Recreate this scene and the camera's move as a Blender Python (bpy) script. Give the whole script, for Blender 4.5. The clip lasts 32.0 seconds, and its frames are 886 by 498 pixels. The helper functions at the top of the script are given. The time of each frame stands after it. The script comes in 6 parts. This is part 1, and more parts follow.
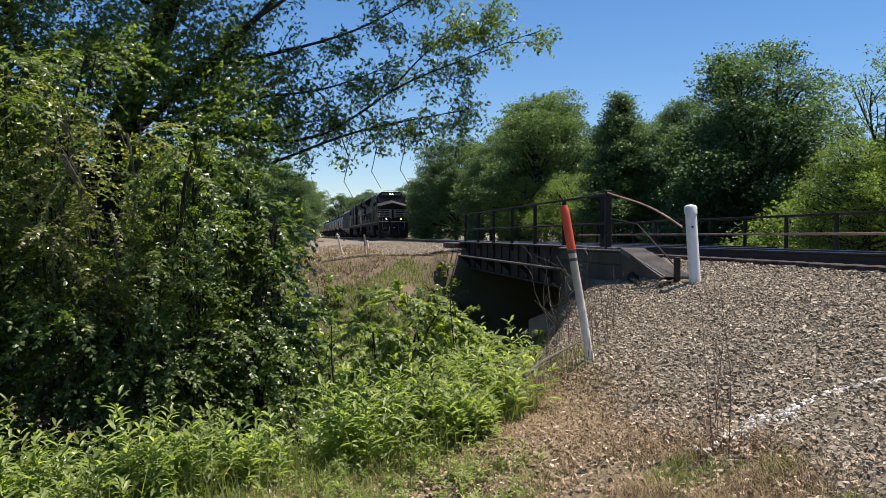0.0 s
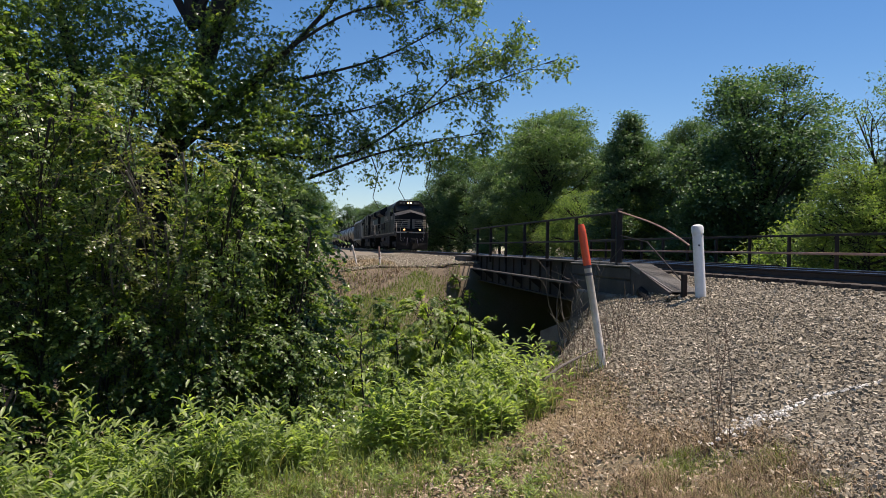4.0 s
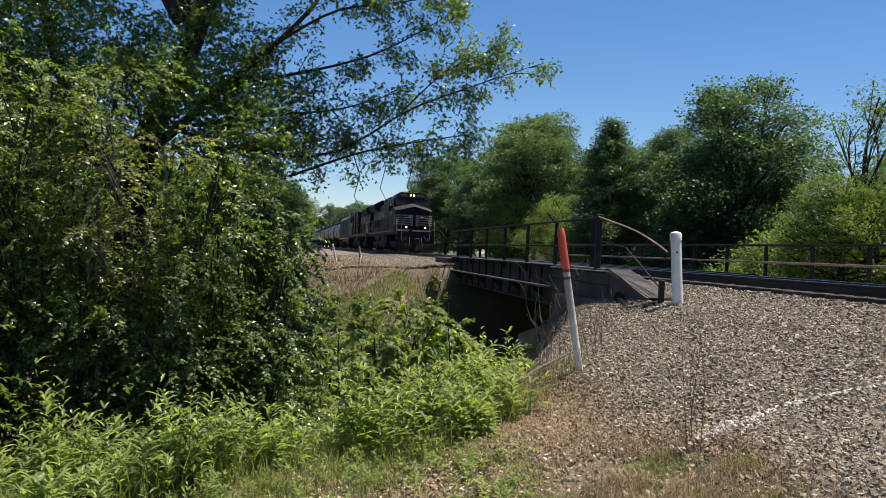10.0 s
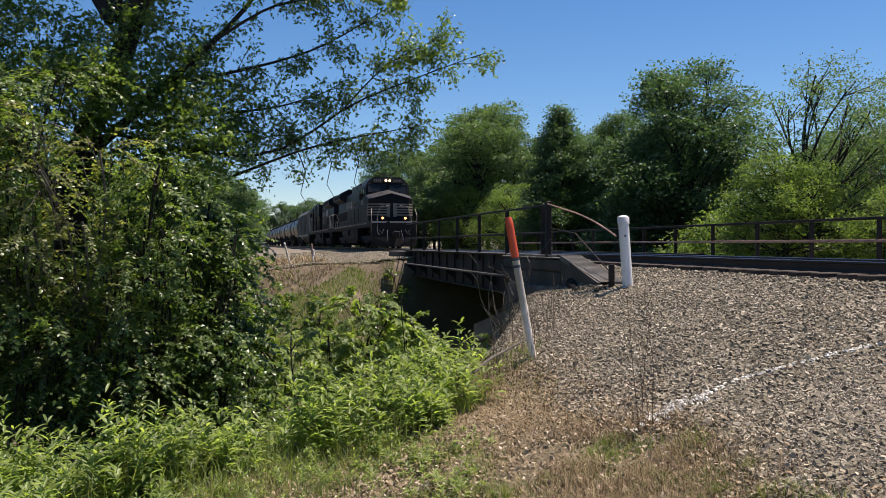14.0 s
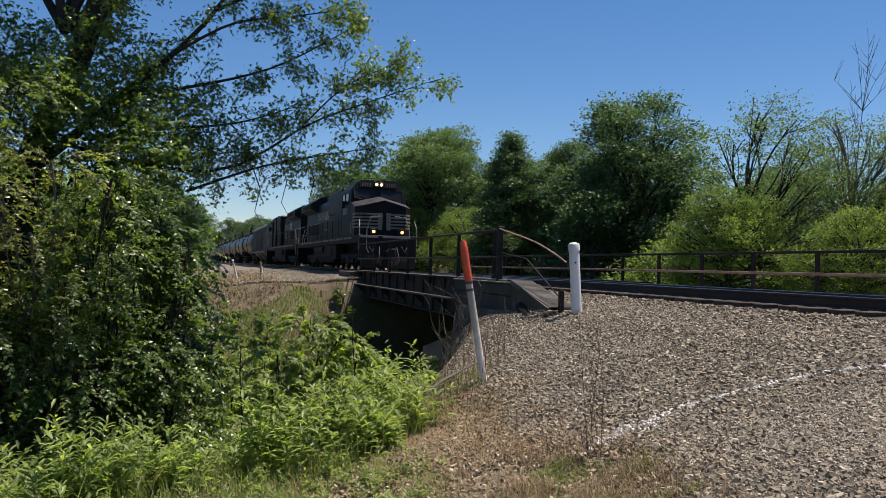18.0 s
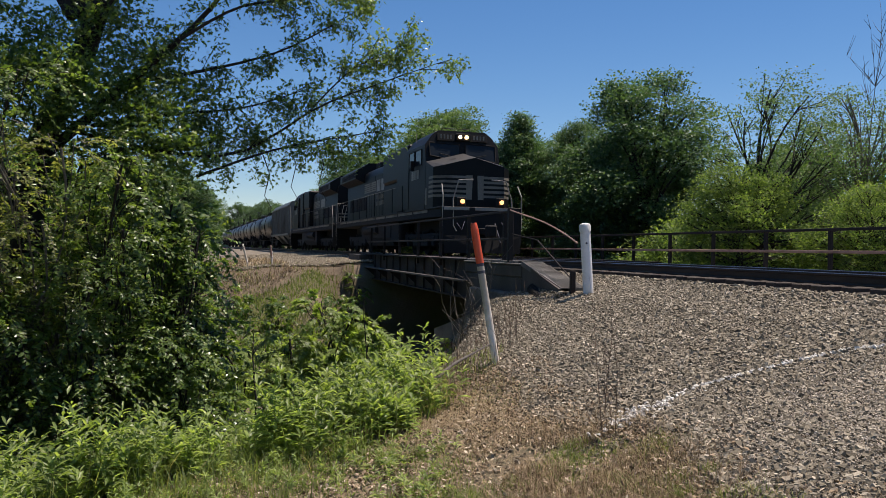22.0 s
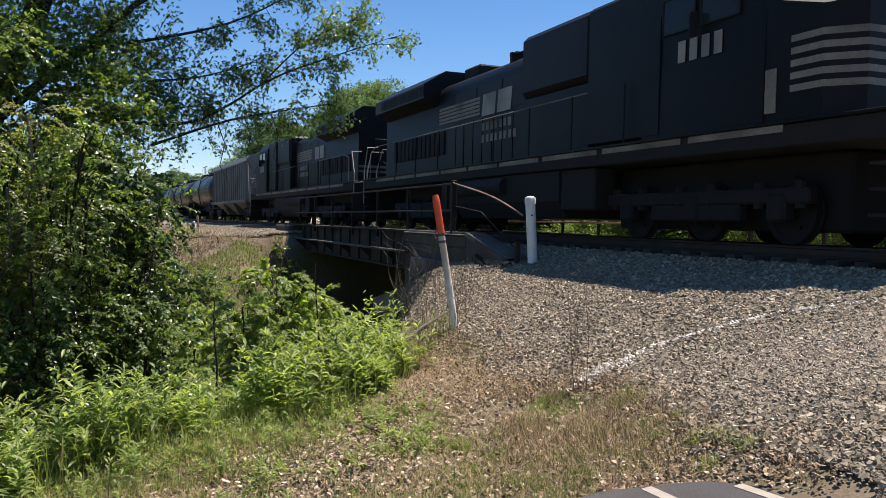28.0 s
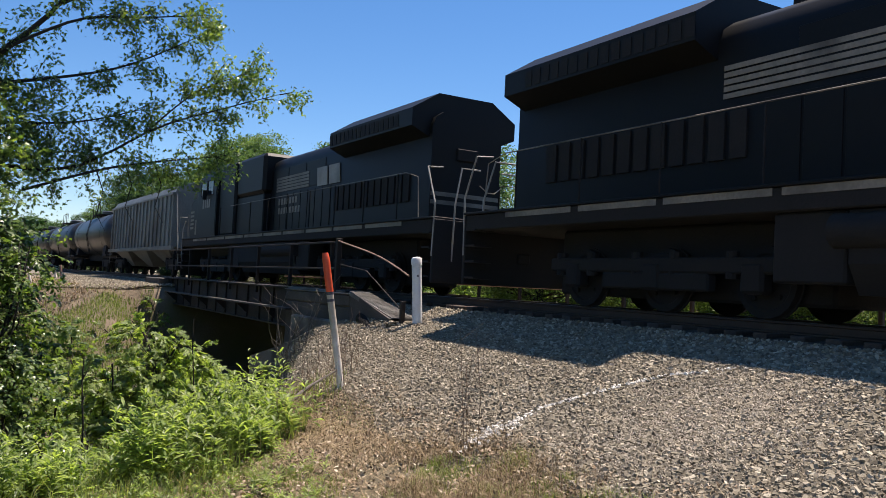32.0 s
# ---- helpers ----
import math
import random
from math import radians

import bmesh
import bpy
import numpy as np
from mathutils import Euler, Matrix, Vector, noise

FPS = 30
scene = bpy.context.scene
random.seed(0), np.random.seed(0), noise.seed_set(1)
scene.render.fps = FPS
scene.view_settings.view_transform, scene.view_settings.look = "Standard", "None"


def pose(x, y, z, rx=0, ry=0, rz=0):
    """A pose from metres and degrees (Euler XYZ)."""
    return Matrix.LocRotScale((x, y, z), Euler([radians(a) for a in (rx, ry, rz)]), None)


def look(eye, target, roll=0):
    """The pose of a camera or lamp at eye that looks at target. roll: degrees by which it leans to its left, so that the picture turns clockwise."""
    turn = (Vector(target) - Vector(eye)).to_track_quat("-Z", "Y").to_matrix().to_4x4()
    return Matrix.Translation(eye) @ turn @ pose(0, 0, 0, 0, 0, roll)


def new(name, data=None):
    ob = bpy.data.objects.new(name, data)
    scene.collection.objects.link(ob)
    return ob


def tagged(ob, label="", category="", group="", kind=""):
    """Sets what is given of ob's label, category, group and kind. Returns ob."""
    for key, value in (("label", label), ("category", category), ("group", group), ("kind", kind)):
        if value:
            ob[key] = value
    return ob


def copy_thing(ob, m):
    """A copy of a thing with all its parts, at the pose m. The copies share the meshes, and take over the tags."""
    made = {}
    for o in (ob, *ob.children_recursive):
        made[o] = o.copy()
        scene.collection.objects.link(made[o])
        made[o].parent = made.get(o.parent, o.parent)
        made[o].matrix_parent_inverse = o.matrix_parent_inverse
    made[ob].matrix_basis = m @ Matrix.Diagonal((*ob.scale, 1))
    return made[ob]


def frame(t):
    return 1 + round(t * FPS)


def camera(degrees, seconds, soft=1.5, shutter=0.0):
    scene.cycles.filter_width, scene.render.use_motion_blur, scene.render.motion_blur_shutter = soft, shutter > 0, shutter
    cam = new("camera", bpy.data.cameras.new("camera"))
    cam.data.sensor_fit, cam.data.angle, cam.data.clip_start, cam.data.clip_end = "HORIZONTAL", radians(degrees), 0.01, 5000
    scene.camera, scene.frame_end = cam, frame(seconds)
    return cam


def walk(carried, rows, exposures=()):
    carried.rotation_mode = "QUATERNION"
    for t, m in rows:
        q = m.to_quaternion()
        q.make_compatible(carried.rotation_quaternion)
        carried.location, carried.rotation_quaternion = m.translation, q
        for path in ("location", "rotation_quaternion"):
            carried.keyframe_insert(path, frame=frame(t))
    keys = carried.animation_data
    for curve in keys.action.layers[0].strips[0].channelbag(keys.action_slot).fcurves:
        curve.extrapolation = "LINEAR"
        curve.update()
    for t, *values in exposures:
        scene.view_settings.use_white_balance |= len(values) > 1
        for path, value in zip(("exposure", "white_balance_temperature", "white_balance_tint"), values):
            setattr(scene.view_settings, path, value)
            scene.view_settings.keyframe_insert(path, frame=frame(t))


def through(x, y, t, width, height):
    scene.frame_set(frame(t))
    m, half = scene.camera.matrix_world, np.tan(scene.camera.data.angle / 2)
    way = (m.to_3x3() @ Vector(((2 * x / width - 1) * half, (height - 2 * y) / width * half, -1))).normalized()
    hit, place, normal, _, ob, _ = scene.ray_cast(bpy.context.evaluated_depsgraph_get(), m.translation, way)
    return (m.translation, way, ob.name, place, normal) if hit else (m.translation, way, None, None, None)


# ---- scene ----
EXPOSURES = [(0.0, 0.88, 6850, 18), (4.0, 0.76, 6850, 18), (13.0, 0.80, 6850, 18), (16.0, 0.70, 6850, 18), (20.0, 0.58, 6850, 18), (25.0, 0.62, 6850, 18), (28.0, 1.0, 6850, 18), (30.0, 1.1, 6850, 18), (32.0, 1.06, 6850, 18)]
cam = camera(56.01, 32.0, soft=0.8)

# seconds; eye x, y, z; yaw to the left of +y, pitch up, lean
PATH = [
    (0, 1.581, 0.938, 2.071, -8.47, -0.86, 0.24),
    (0.5, 1.609, 0.898, 2.083, -7.49, -1.86, 0.50),
    (1, 1.340, 0.749, 2.102, -8.79, -2.20, 1.16),
    (1.5, 1.094, 0.003, 2.112, -9.40, -1.66, 0.87),
    (2, 1.090, 0.030, 2.108, -9.76, -1.04, 0.98),
    (2.5, 1.105, 0.016, 2.110, -10.05, -0.41, 0.89),
    (3, 1.137, 0.033, 2.098, -10.00, 0.07, 0.94),
    (3.5, 1.145, -0.008, 2.107, -9.28, 0.17, 1.03),
    (4, 1.143, 0.016, 2.095, -8.07, -0.02, 1.20),
    (4.5, 1.120, 0.012, 2.103, -6.90, -0.58, 1.21),
    (6.5, 1.147, 0.043, 2.092, -7.83, -1.65, 2.05),
    (7, 1.154, 0.052, 2.100, -8.45, -1.22, 2.40),
    (7.5, 1.162, 0.076, 2.085, -8.80, -0.63, 2.64),
    (8, 1.157, 0.056, 2.088, -8.99, -0.21, 2.70),
    (8.5, 1.152, 0.036, 2.084, -9.12, -0.09, 2.65),
    (9, 1.153, 0.064, 2.080, -9.23, 0.01, 2.56),
    (9.5, 1.162, 0.060, 2.082, -9.27, 0.01, 2.58),
    (10, 1.155, -0.013, 2.082, -9.38, 0.14, 2.59),
    (10.5, 1.179, 0.035, 2.081, -9.52, -0.11, 2.55),
    (11, 1.191, 0.042, 2.080, -9.95, -0.47, 2.40),
    (11.5, 1.187, 0.024, 2.081, -10.59, -0.94, 2.09),
    (12, 1.218, 0.031, 2.083, -11.13, -1.28, 1.85),
    (12.5, 1.245, 0.022, 2.090, -11.39, -1.27, 1.59),
    (13, 1.276, -0.001, 2.113, -11.50, -1.04, 1.13),
    (13.5, 1.283, 0.024, 2.100, -11.81, -0.59, 0.43),
    (15.5, 1.126, -0.004, 2.076, -14.74, 0.14, 0.54),
    (16, 1.138, -0.020, 2.079, -15.29, 0.18, 1.06),
    (16.5, 1.115, -0.063, 2.090, -15.87, 0.32, 1.14),
    (17, 1.114, -0.097, 2.099, -16.41, 0.67, 1.21),
    (17.5, 1.137, -0.066, 2.084, -16.44, 1.15, 1.42),
    (18, 1.143, -0.055, 2.093, -15.99, 1.26, 1.62),
    (18.5, 1.102, -0.065, 2.130, -15.32, 1.24, 1.72),
    (19, 1.116, -0.041, 2.126, -14.81, 1.05, 1.73),
    (19.5, 1.118, -0.087, 2.127, -14.66, 0.75, 1.40),
    (20, 1.100, -0.097, 2.132, -14.90, 0.33, 0.93),
    (20.5, 1.093, -0.040, 2.112, -15.31, -0.13, 0.72),
    (21, 1.092, -0.055, 2.110, -15.55, -0.40, 0.49),
    (21.5, 1.111, -0.014, 2.111, -15.55, -0.32, 0.61),
    (22, 1.128, -0.017, 2.101, -15.38, 0.00, 0.92),
    (22.5, 1.064, -0.007, 2.109, -15.24, 0.23, 1.13),
    (23, 0.992, -0.047, 2.116, -15.21, 0.06, 1.18),
    (23.5, 1.025, -0.170, 2.099, -15.02, -0.38, 1.03),
    (24, 0.979, -0.225, 2.085, -15.30, -0.84, 0.97),
    (24.5, 0.888, -0.187, 2.081, -15.89, -0.98, 0.97),
    (25, 0.754, -0.167, 2.092, -16.73, -0.79, 1.16),
    (25.5, 0.677, -0.196, 2.086, -17.76, -0.39, 1.24),
    (27.5, 0.376, -0.364, 2.071, -20.99, -1.18, 1.05),
    (28, 0.213, -0.327, 2.058, -21.53, -1.78, 1.34),
    (28.5, -0.002, -0.239, 2.042, -23.80, -2.46, 3.48),
    (29, -0.031, -0.149, 2.053, -24.19, -3.22, 5.76),
    (29.5, 0.002, -0.218, 2.047, -24.82, -3.16, 5.62),
    (30, 0.076, -0.285, 2.058, -25.31, -2.46, 4.31),
    (30.5, 0.112, -0.332, 2.069, -24.88, -0.97, 3.16),
    (31, 0.046, -0.279, 2.092, -25.87, 0.29, 2.71),
    (31.5, -0.008, -0.233, 2.059, -27.62, 1.58, 2.79),
    (32, -0.008, -0.254, 2.072, -29.97, 2.57, 3.01),
]


def eye_pose(x, y, z, yaw, pitch, lean):
    a, b = radians(yaw), radians(pitch)
    ahead = Vector((-math.sin(a) * math.cos(b), math.cos(a) * math.cos(b), math.sin(b)))
    return look((x, y, z), Vector((x, y, z)) + ahead * 5, lean)


walk(cam, [(r[0], eye_pose(*r[1:])) for r in PATH], EXPOSURES)

# ---- light ----
SUN = Vector((0.335, 0.03, 1.0)).normalized()
world = bpy.data.worlds.new("sky")
scene.world = world
world.use_nodes = True
wn, wl = world.node_tree.nodes, world.node_tree.links
sky = wn.new("ShaderNodeTexSky")
sky.sky_type, sky.sun_disc = "NISHITA", False
sky.sun_elevation = math.asin(SUN.z)
sky.sun_rotation = math.atan2(SUN.x, SUN.y)
sky.altitude, sky.air_density, sky.dust_density, sky.ozone_density = 100, 1.0, 0.0, 6.0
deep = wn.new("ShaderNodeHueSaturation")
deep.inputs["Saturation"].default_value = 1.2
wl.new(sky.outputs["Color"], deep.inputs["Color"])
wl.new(deep.outputs["Color"], wn["Background"].inputs["Color"])
wn["Background"].inputs["Strength"].default_value = 0.075
sun = new("sun", bpy.data.lights.new("sun", "SUN"))
sun.data.energy, sun.data.angle, sun.data.color = 4.5, radians(0.53), (1.0, 0.94, 0.84)
sun.matrix_world = look(SUN * 80, (0, 0, 0))

# ---- materials ----
def nodes_of(name):
    m = bpy.data.materials.new(name)
    m.use_nodes = True
    return m, m.node_tree.nodes, m.node_tree.links


def ramp(n, stops):
    r = n.new("ShaderNodeValToRGB")
    e = r.color_ramp.elements
    while len(e) < len(stops):
        e.new(0.5)
    for k, (p, c) in zip(e, stops):
        k.position, k.color = p, (*c, 1)
    return r


def surface(name, dark, light, rough=0.7, metal=0.0, fine=40.0, coarse=3.0, bump=0.3, spread=0.25, spec=0.5, dirt=None, each=0.0):
    """Two scales of noise between two colours, with relief; dirt: a third colour in large stains."""
    m, n, l = nodes_of(name)
    b = n["Principled BSDF"]
    geo = n.new("ShaderNodeTexCoord")
    a = n.new("ShaderNodeTexNoise")
    a.inputs["Scale"].default_value, a.inputs["Detail"].default_value = fine, 6
    c = n.new("ShaderNodeTexNoise")
    c.inputs["Scale"].default_value, c.inputs["Detail"].default_value = coarse, 5
    for t in (a, c):
        l.new(geo.outputs["Object"], t.inputs["Vector"])
    mix = n.new("ShaderNodeMath")
    mix.operation = "MULTIPLY_ADD"
    l.new(a.outputs["Fac"], mix.inputs[0])
    mix.inputs[1].default_value = 0.5
    half = n.new("ShaderNodeMath")
    half.operation = "MULTIPLY"
    half.inputs[1].default_value = 0.5
    l.new(c.outputs["Fac"], half.inputs[0])
    l.new(half.outputs[0], mix.inputs[2])
    fac = mix.outputs[0]
    if each:
        info = n.new("ShaderNodeObjectInfo")
        e = n.new("ShaderNodeMath")
        e.operation = "MULTIPLY_ADD"
        l.new(info.outputs["Random"], e.inputs[0])
        e.inputs[1].default_value = each
        sub = n.new("ShaderNodeMath")
        sub.operation = "SUBTRACT"
        l.new(fac, sub.inputs[0])
        sub.inputs[1].default_value = each / 2
        l.new(sub.outputs[0], e.inputs[2])
        fac = e.outputs[0]
    r = ramp(n, [(0.5 - spread, dark), (0.5 + spread, light)])
    l.new(fac, r.inputs[0])
    col = r.outputs["Color"]
    if dirt:
        d = n.new("ShaderNodeTexNoise")
        d.inputs["Scale"].default_value, d.inputs["Detail"].default_value = coarse * 0.4, 8
        l.new(geo.outputs["Object"], d.inputs["Vector"])
        dr = ramp(n, [(0.48, (0, 0, 0)), (0.66, (1, 1, 1))])
        l.new(d.outputs["Fac"], dr.inputs[0])
        mx = n.new("ShaderNodeMixRGB")
        l.new(dr.outputs["Color"], mx.inputs["Fac"])
        l.new(col, mx.inputs["Color1"])
        mx.inputs["Color2"].default_value = (*dirt, 1)
        col = mx.outputs["Color"]
    l.new(col, b.inputs["Base Color"])
    b.inputs["Roughness"].default_value, b.inputs["Metallic"].default_value = rough, metal
    b.inputs["Specular IOR Level"].default_value = spec
    if bump:
        bp = n.new("ShaderNodeBump")
        bp.inputs["Strength"].default_value, bp.inputs["Distance"].default_value = bump, 0.02
        l.new(a.outputs["Fac"], bp.inputs["Height"])
        l.new(bp.outputs["Normal"], b.inputs["Normal"])
    return m


def foliage(name, stops, through=0.35, rough=0.5, spec=0.25):
    """Leaves, each of its own shade, that let some light through."""
    m, n, l = nodes_of(name)
    b, out = n["Principled BSDF"], n["Material Output"]
    geo = n.new("ShaderNodeNewGeometry")
    r = ramp(n, stops)
    l.new(geo.outputs["Random Per Island"], r.inputs[0])
    big = n.new("ShaderNodeTexNoise")
    big.inputs["Scale"].default_value = 0.6
    l.new(geo.outputs["Position"], big.inputs["Vector"])
    hue = n.new("ShaderNodeHueSaturation")
    mp = n.new("ShaderNodeMapRange")
    mp.inputs["To Min"].default_value, mp.inputs["To Max"].default_value = 0.65, 1.35
    l.new(big.outputs["Fac"], mp.inputs["Value"])
    l.new(mp.outputs["Result"], hue.inputs["Value"])
    l.new(r.outputs["Color"], hue.inputs["Color"])
    l.new(hue.outputs["Color"], b.inputs["Base Color"])
    b.inputs["Roughness"].default_value, b.inputs["Specular IOR Level"].default_value = rough, spec
    t = n.new("ShaderNodeBsdfTranslucent")
    warm = n.new("ShaderNodeMixRGB")
    warm.blend_type, warm.inputs["Fac"].default_value = "MULTIPLY", 1.0
    warm.inputs["Color2"].default_value = (2.2, 2.3, 0.95, 1)
    l.new(hue.outputs["Color"], warm.inputs["Color1"])
    l.new(warm.outputs["Color"], t.inputs["Color"])
    mx = n.new("ShaderNodeMixShader")
    mx.inputs["Fac"].default_value = through
    l.new(b.outputs[0], mx.inputs[1])
    l.new(t.outputs[0], mx.inputs[2])
    l.new(mx.outputs[0], out.inputs["Surface"])
    return m


def pieces(name, stops, rough=0.85, bump=0.4):
    """Loose pieces (stones, straw), each of its own shade."""
    m, n, l = nodes_of(name)
    b = n["Principled BSDF"]
    geo = n.new("ShaderNodeNewGeometry")
    r = ramp(n, stops)
    l.new(geo.outputs["Random Per Island"], r.inputs[0])
    noise_ = n.new("ShaderNodeTexNoise")
    noise_.inputs["Scale"].default_value, noise_.inputs["Detail"].default_value = 60, 5
    l.new(geo.outputs["Position"], noise_.inputs["Vector"])
    mp = n.new("ShaderNodeMapRange")
    mp.inputs["To Min"].default_value, mp.inputs["To Max"].default_value = 0.6, 1.4
    l.new(noise_.outputs["Fac"], mp.inputs["Value"])
    hue = n.new("ShaderNodeHueSaturation")
    l.new(mp.outputs["Result"], hue.inputs["Value"])
    l.new(r.outputs["Color"], hue.inputs["Color"])
    l.new(hue.outputs["Color"], b.inputs["Base Color"])
    b.inputs["Roughness"].default_value, b.inputs["Specular IOR Level"].default_value = rough, 0.3
    if bump:
        bp = n.new("ShaderNodeBump")
        bp.inputs["Strength"].default_value, bp.inputs["Distance"].default_value = bump, 0.01
        l.new(noise_.outputs["Fac"], bp.inputs["Height"])
        l.new(bp.outputs["Normal"], b.inputs["Normal"])
    return m


def glow(name, color, strength):
    m, n, l = nodes_of(name)
    b = n["Principled BSDF"]
    b.inputs["Base Color"].default_value = (*color, 1)
    b.inputs["Emission Color"].default_value = (*color, 1)
    b.inputs["Emission Strength"].default_value = strength
    return m


def glass(name):
    m, n, l = nodes_of(name)
    b = n["Principled BSDF"]
    b.inputs["Base Color"].default_value = (0.02, 0.025, 0.03, 1)
    b.inputs["Roughness"].default_value = 0.12
    b.inputs["Specular IOR Level"].default_value = 0.12
    return m


M_SOIL = surface("soil", (0.07, 0.052, 0.034), (0.21, 0.162, 0.11), 0.95, fine=18, coarse=0.9, bump=0.8, dirt=(0.09, 0.085, 0.035))
M_BED = surface("ballast_bed", (0.10, 0.082, 0.06), (0.225, 0.19, 0.142), 0.95, fine=16, coarse=1.2, bump=1.0)
M_TRACKBED = surface("oily_track_bed", (0.03, 0.024, 0.019), (0.085, 0.068, 0.053), 0.95, fine=22, coarse=1.5, bump=1.0)
M_STONE = pieces("ballast_stone", [(0.0, (0.105, 0.088, 0.061)), (0.4, (0.176, 0.151, 0.108)), (0.8, (0.252, 0.216, 0.157)), (1.0, (0.42, 0.37, 0.28))])
M_GRIT = pieces("pale_grit", [(0.0, (0.2, 0.165, 0.12)), (0.6, (0.33, 0.285, 0.215)), (1.0, (0.5, 0.44, 0.35))])
M_STONE_PAINT = pieces("painted_stone", [(0.0, (0.34, 0.32, 0.28)), (1.0, (0.66, 0.64, 0.58))])
M_ASPHALT = surface("asphalt", (0.032, 0.031, 0.031), (0.075, 0.072, 0.07), 0.9, fine=160, coarse=2, bump=0.6)
M_LINE = surface("road_paint", (0.2, 0.18, 0.145), (0.38, 0.35, 0.29), 0.8, fine=90, coarse=6, bump=0.3)
M_CONCRETE = surface("old_concrete", (0.035, 0.03, 0.026), (0.095, 0.084, 0.073), 0.92, fine=30, coarse=1.6, bump=0.5, dirt=(0.045, 0.037, 0.03))
M_EDGE = surface("pale_concrete", (0.085, 0.08, 0.072), (0.19, 0.178, 0.16), 0.9, fine=30, coarse=2, bump=0.4, dirt=(0.10, 0.088, 0.075))
M_STEEL = surface("rusty_steel", (0.006, 0.005, 0.0045), (0.016, 0.012, 0.010), 0.75, metal=0.2, fine=35, coarse=2, bump=0.3, dirt=(0.032, 0.02, 0.0145))
M_SHELF = surface("pale_rust", (0.035, 0.03, 0.026), (0.11, 0.096, 0.084), 0.85, fine=30, coarse=2.5, bump=0.4, dirt=(0.03, 0.024, 0.02))
M_PLINTH = surface("grey_concrete", (0.10, 0.088, 0.074), (0.22, 0.195, 0.165), 0.92, fine=26, coarse=1.8, bump=0.5, dirt=(0.06, 0.05, 0.042))
M_RAIL = surface("rail_steel", (0.03, 0.021, 0.016), (0.07, 0.047, 0.034), 0.7, metal=0.3, fine=50, coarse=3, bump=0.2)
M_RAILTOP = surface("polished_rail", (0.3, 0.3, 0.3), (0.45, 0.44, 0.43), 0.3, metal=1.0, fine=60, coarse=2, bump=0.05)
M_TIE = surface("tie_wood", (0.022, 0.017, 0.013), (0.07, 0.053, 0.041), 0.9, fine=30, coarse=5, bump=0.6, each=0.3)
M_BLACK = surface("black_paint", (0.0045, 0.005, 0.0057), (0.0085, 0.0092, 0.0103), 0.5, fine=25, coarse=1.1, bump=0.05, spec=0.15, dirt=(0.0098, 0.0096, 0.0092))
M_UNDER = surface("grimy_black", (0.0048, 0.0045, 0.0044), (0.0115, 0.0102, 0.009), 0.9, fine=22, coarse=2, bump=0.3)
M_NOSETOP = surface("nose_top_grey", (0.012, 0.012, 0.013), (0.03, 0.03, 0.031), 0.6, fine=40, coarse=3, bump=0.2)
M_WHITE = surface("dull_white_paint", (0.2, 0.185, 0.155), (0.36, 0.335, 0.29), 0.6, fine=30, coarse=2, bump=0.1, dirt=(0.15, 0.14, 0.12))
M_STRIPE = surface("worn_stripe", (0.12, 0.105, 0.082), (0.27, 0.24, 0.19), 0.7, fine=20, coarse=1.5, bump=0.1, dirt=(0.05, 0.045, 0.037))
M_GLASS = glass("dark_glass")
M_HOPPER = surface("grey_hopper_paint", (0.10, 0.108, 0.096), (0.185, 0.195, 0.175), 0.55, fine=14, coarse=1.0, bump=0.08, dirt=(0.08, 0.073, 0.06))
M_TANK = surface("black_tank_paint", (0.012, 0.012, 0.012), (0.03, 0.03, 0.03), 0.4, fine=12, coarse=0.8, bump=0.04, dirt=(0.05, 0.047, 0.043))
M_PIPE = surface("white_plastic", (0.62, 0.63, 0.63), (0.8, 0.8, 0.79), 0.5, fine=35, coarse=4, bump=0.06, dirt=(0.5, 0.47, 0.42))
M_POST = surface("weathered_white_plastic", (0.55, 0.51, 0.44), (0.78, 0.74, 0.66), 0.6, fine=30, coarse=4, bump=0.1, dirt=(0.35, 0.31, 0.25))
M_ORANGE = surface("orange_plastic", (0.50, 0.055, 0.02), (0.72, 0.10, 0.035), 0.5, fine=30, coarse=5, bump=0.06)
M_BAND = surface("dark_band", (0.03, 0.03, 0.045), (0.08, 0.08, 0.10), 0.6, fine=60, coarse=6, bump=0.1)
M_BARRUST = surface("faded_red_paint", (0.22, 0.12, 0.09), (0.40, 0.27, 0.21), 0.7, fine=40, coarse=5, bump=0.2, dirt=(0.16, 0.10, 0.08))
M_BARK = surface("dark_bark", (0.010, 0.008, 0.007), (0.036, 0.028, 0.022), 0.95, fine=14, coarse=3, bump=1.0)
M_BARK_GREY = surface("grey_bark", (0.06, 0.05, 0.042), (0.17, 0.15, 0.125), 0.95, fine=14, coarse=3, bump=1.0)
M_LEAF = foliage("maple_leaf", [(0.0, (0.048, 0.086, 0.02)), (0.6, (0.088, 0.14, 0.033)), (1.0, (0.18, 0.235, 0.062))], 0.42, 0.32, 0.6)
M_LEAF_DARK = foliage("shade_leaf", [(0.0, (0.05, 0.088, 0.024)), (0.6, (0.085, 0.135, 0.036)), (1.0, (0.165, 0.22, 0.068))], 0.45, 0.34, 0.5)
M_LEAF_BUSH = foliage("light_bush_leaf", [(0.0, (0.062, 0.105, 0.033)), (0.6, (0.105, 0.16, 0.05)), (1.0, (0.185, 0.245, 0.08))], 0.45, 0.45, 0.25)
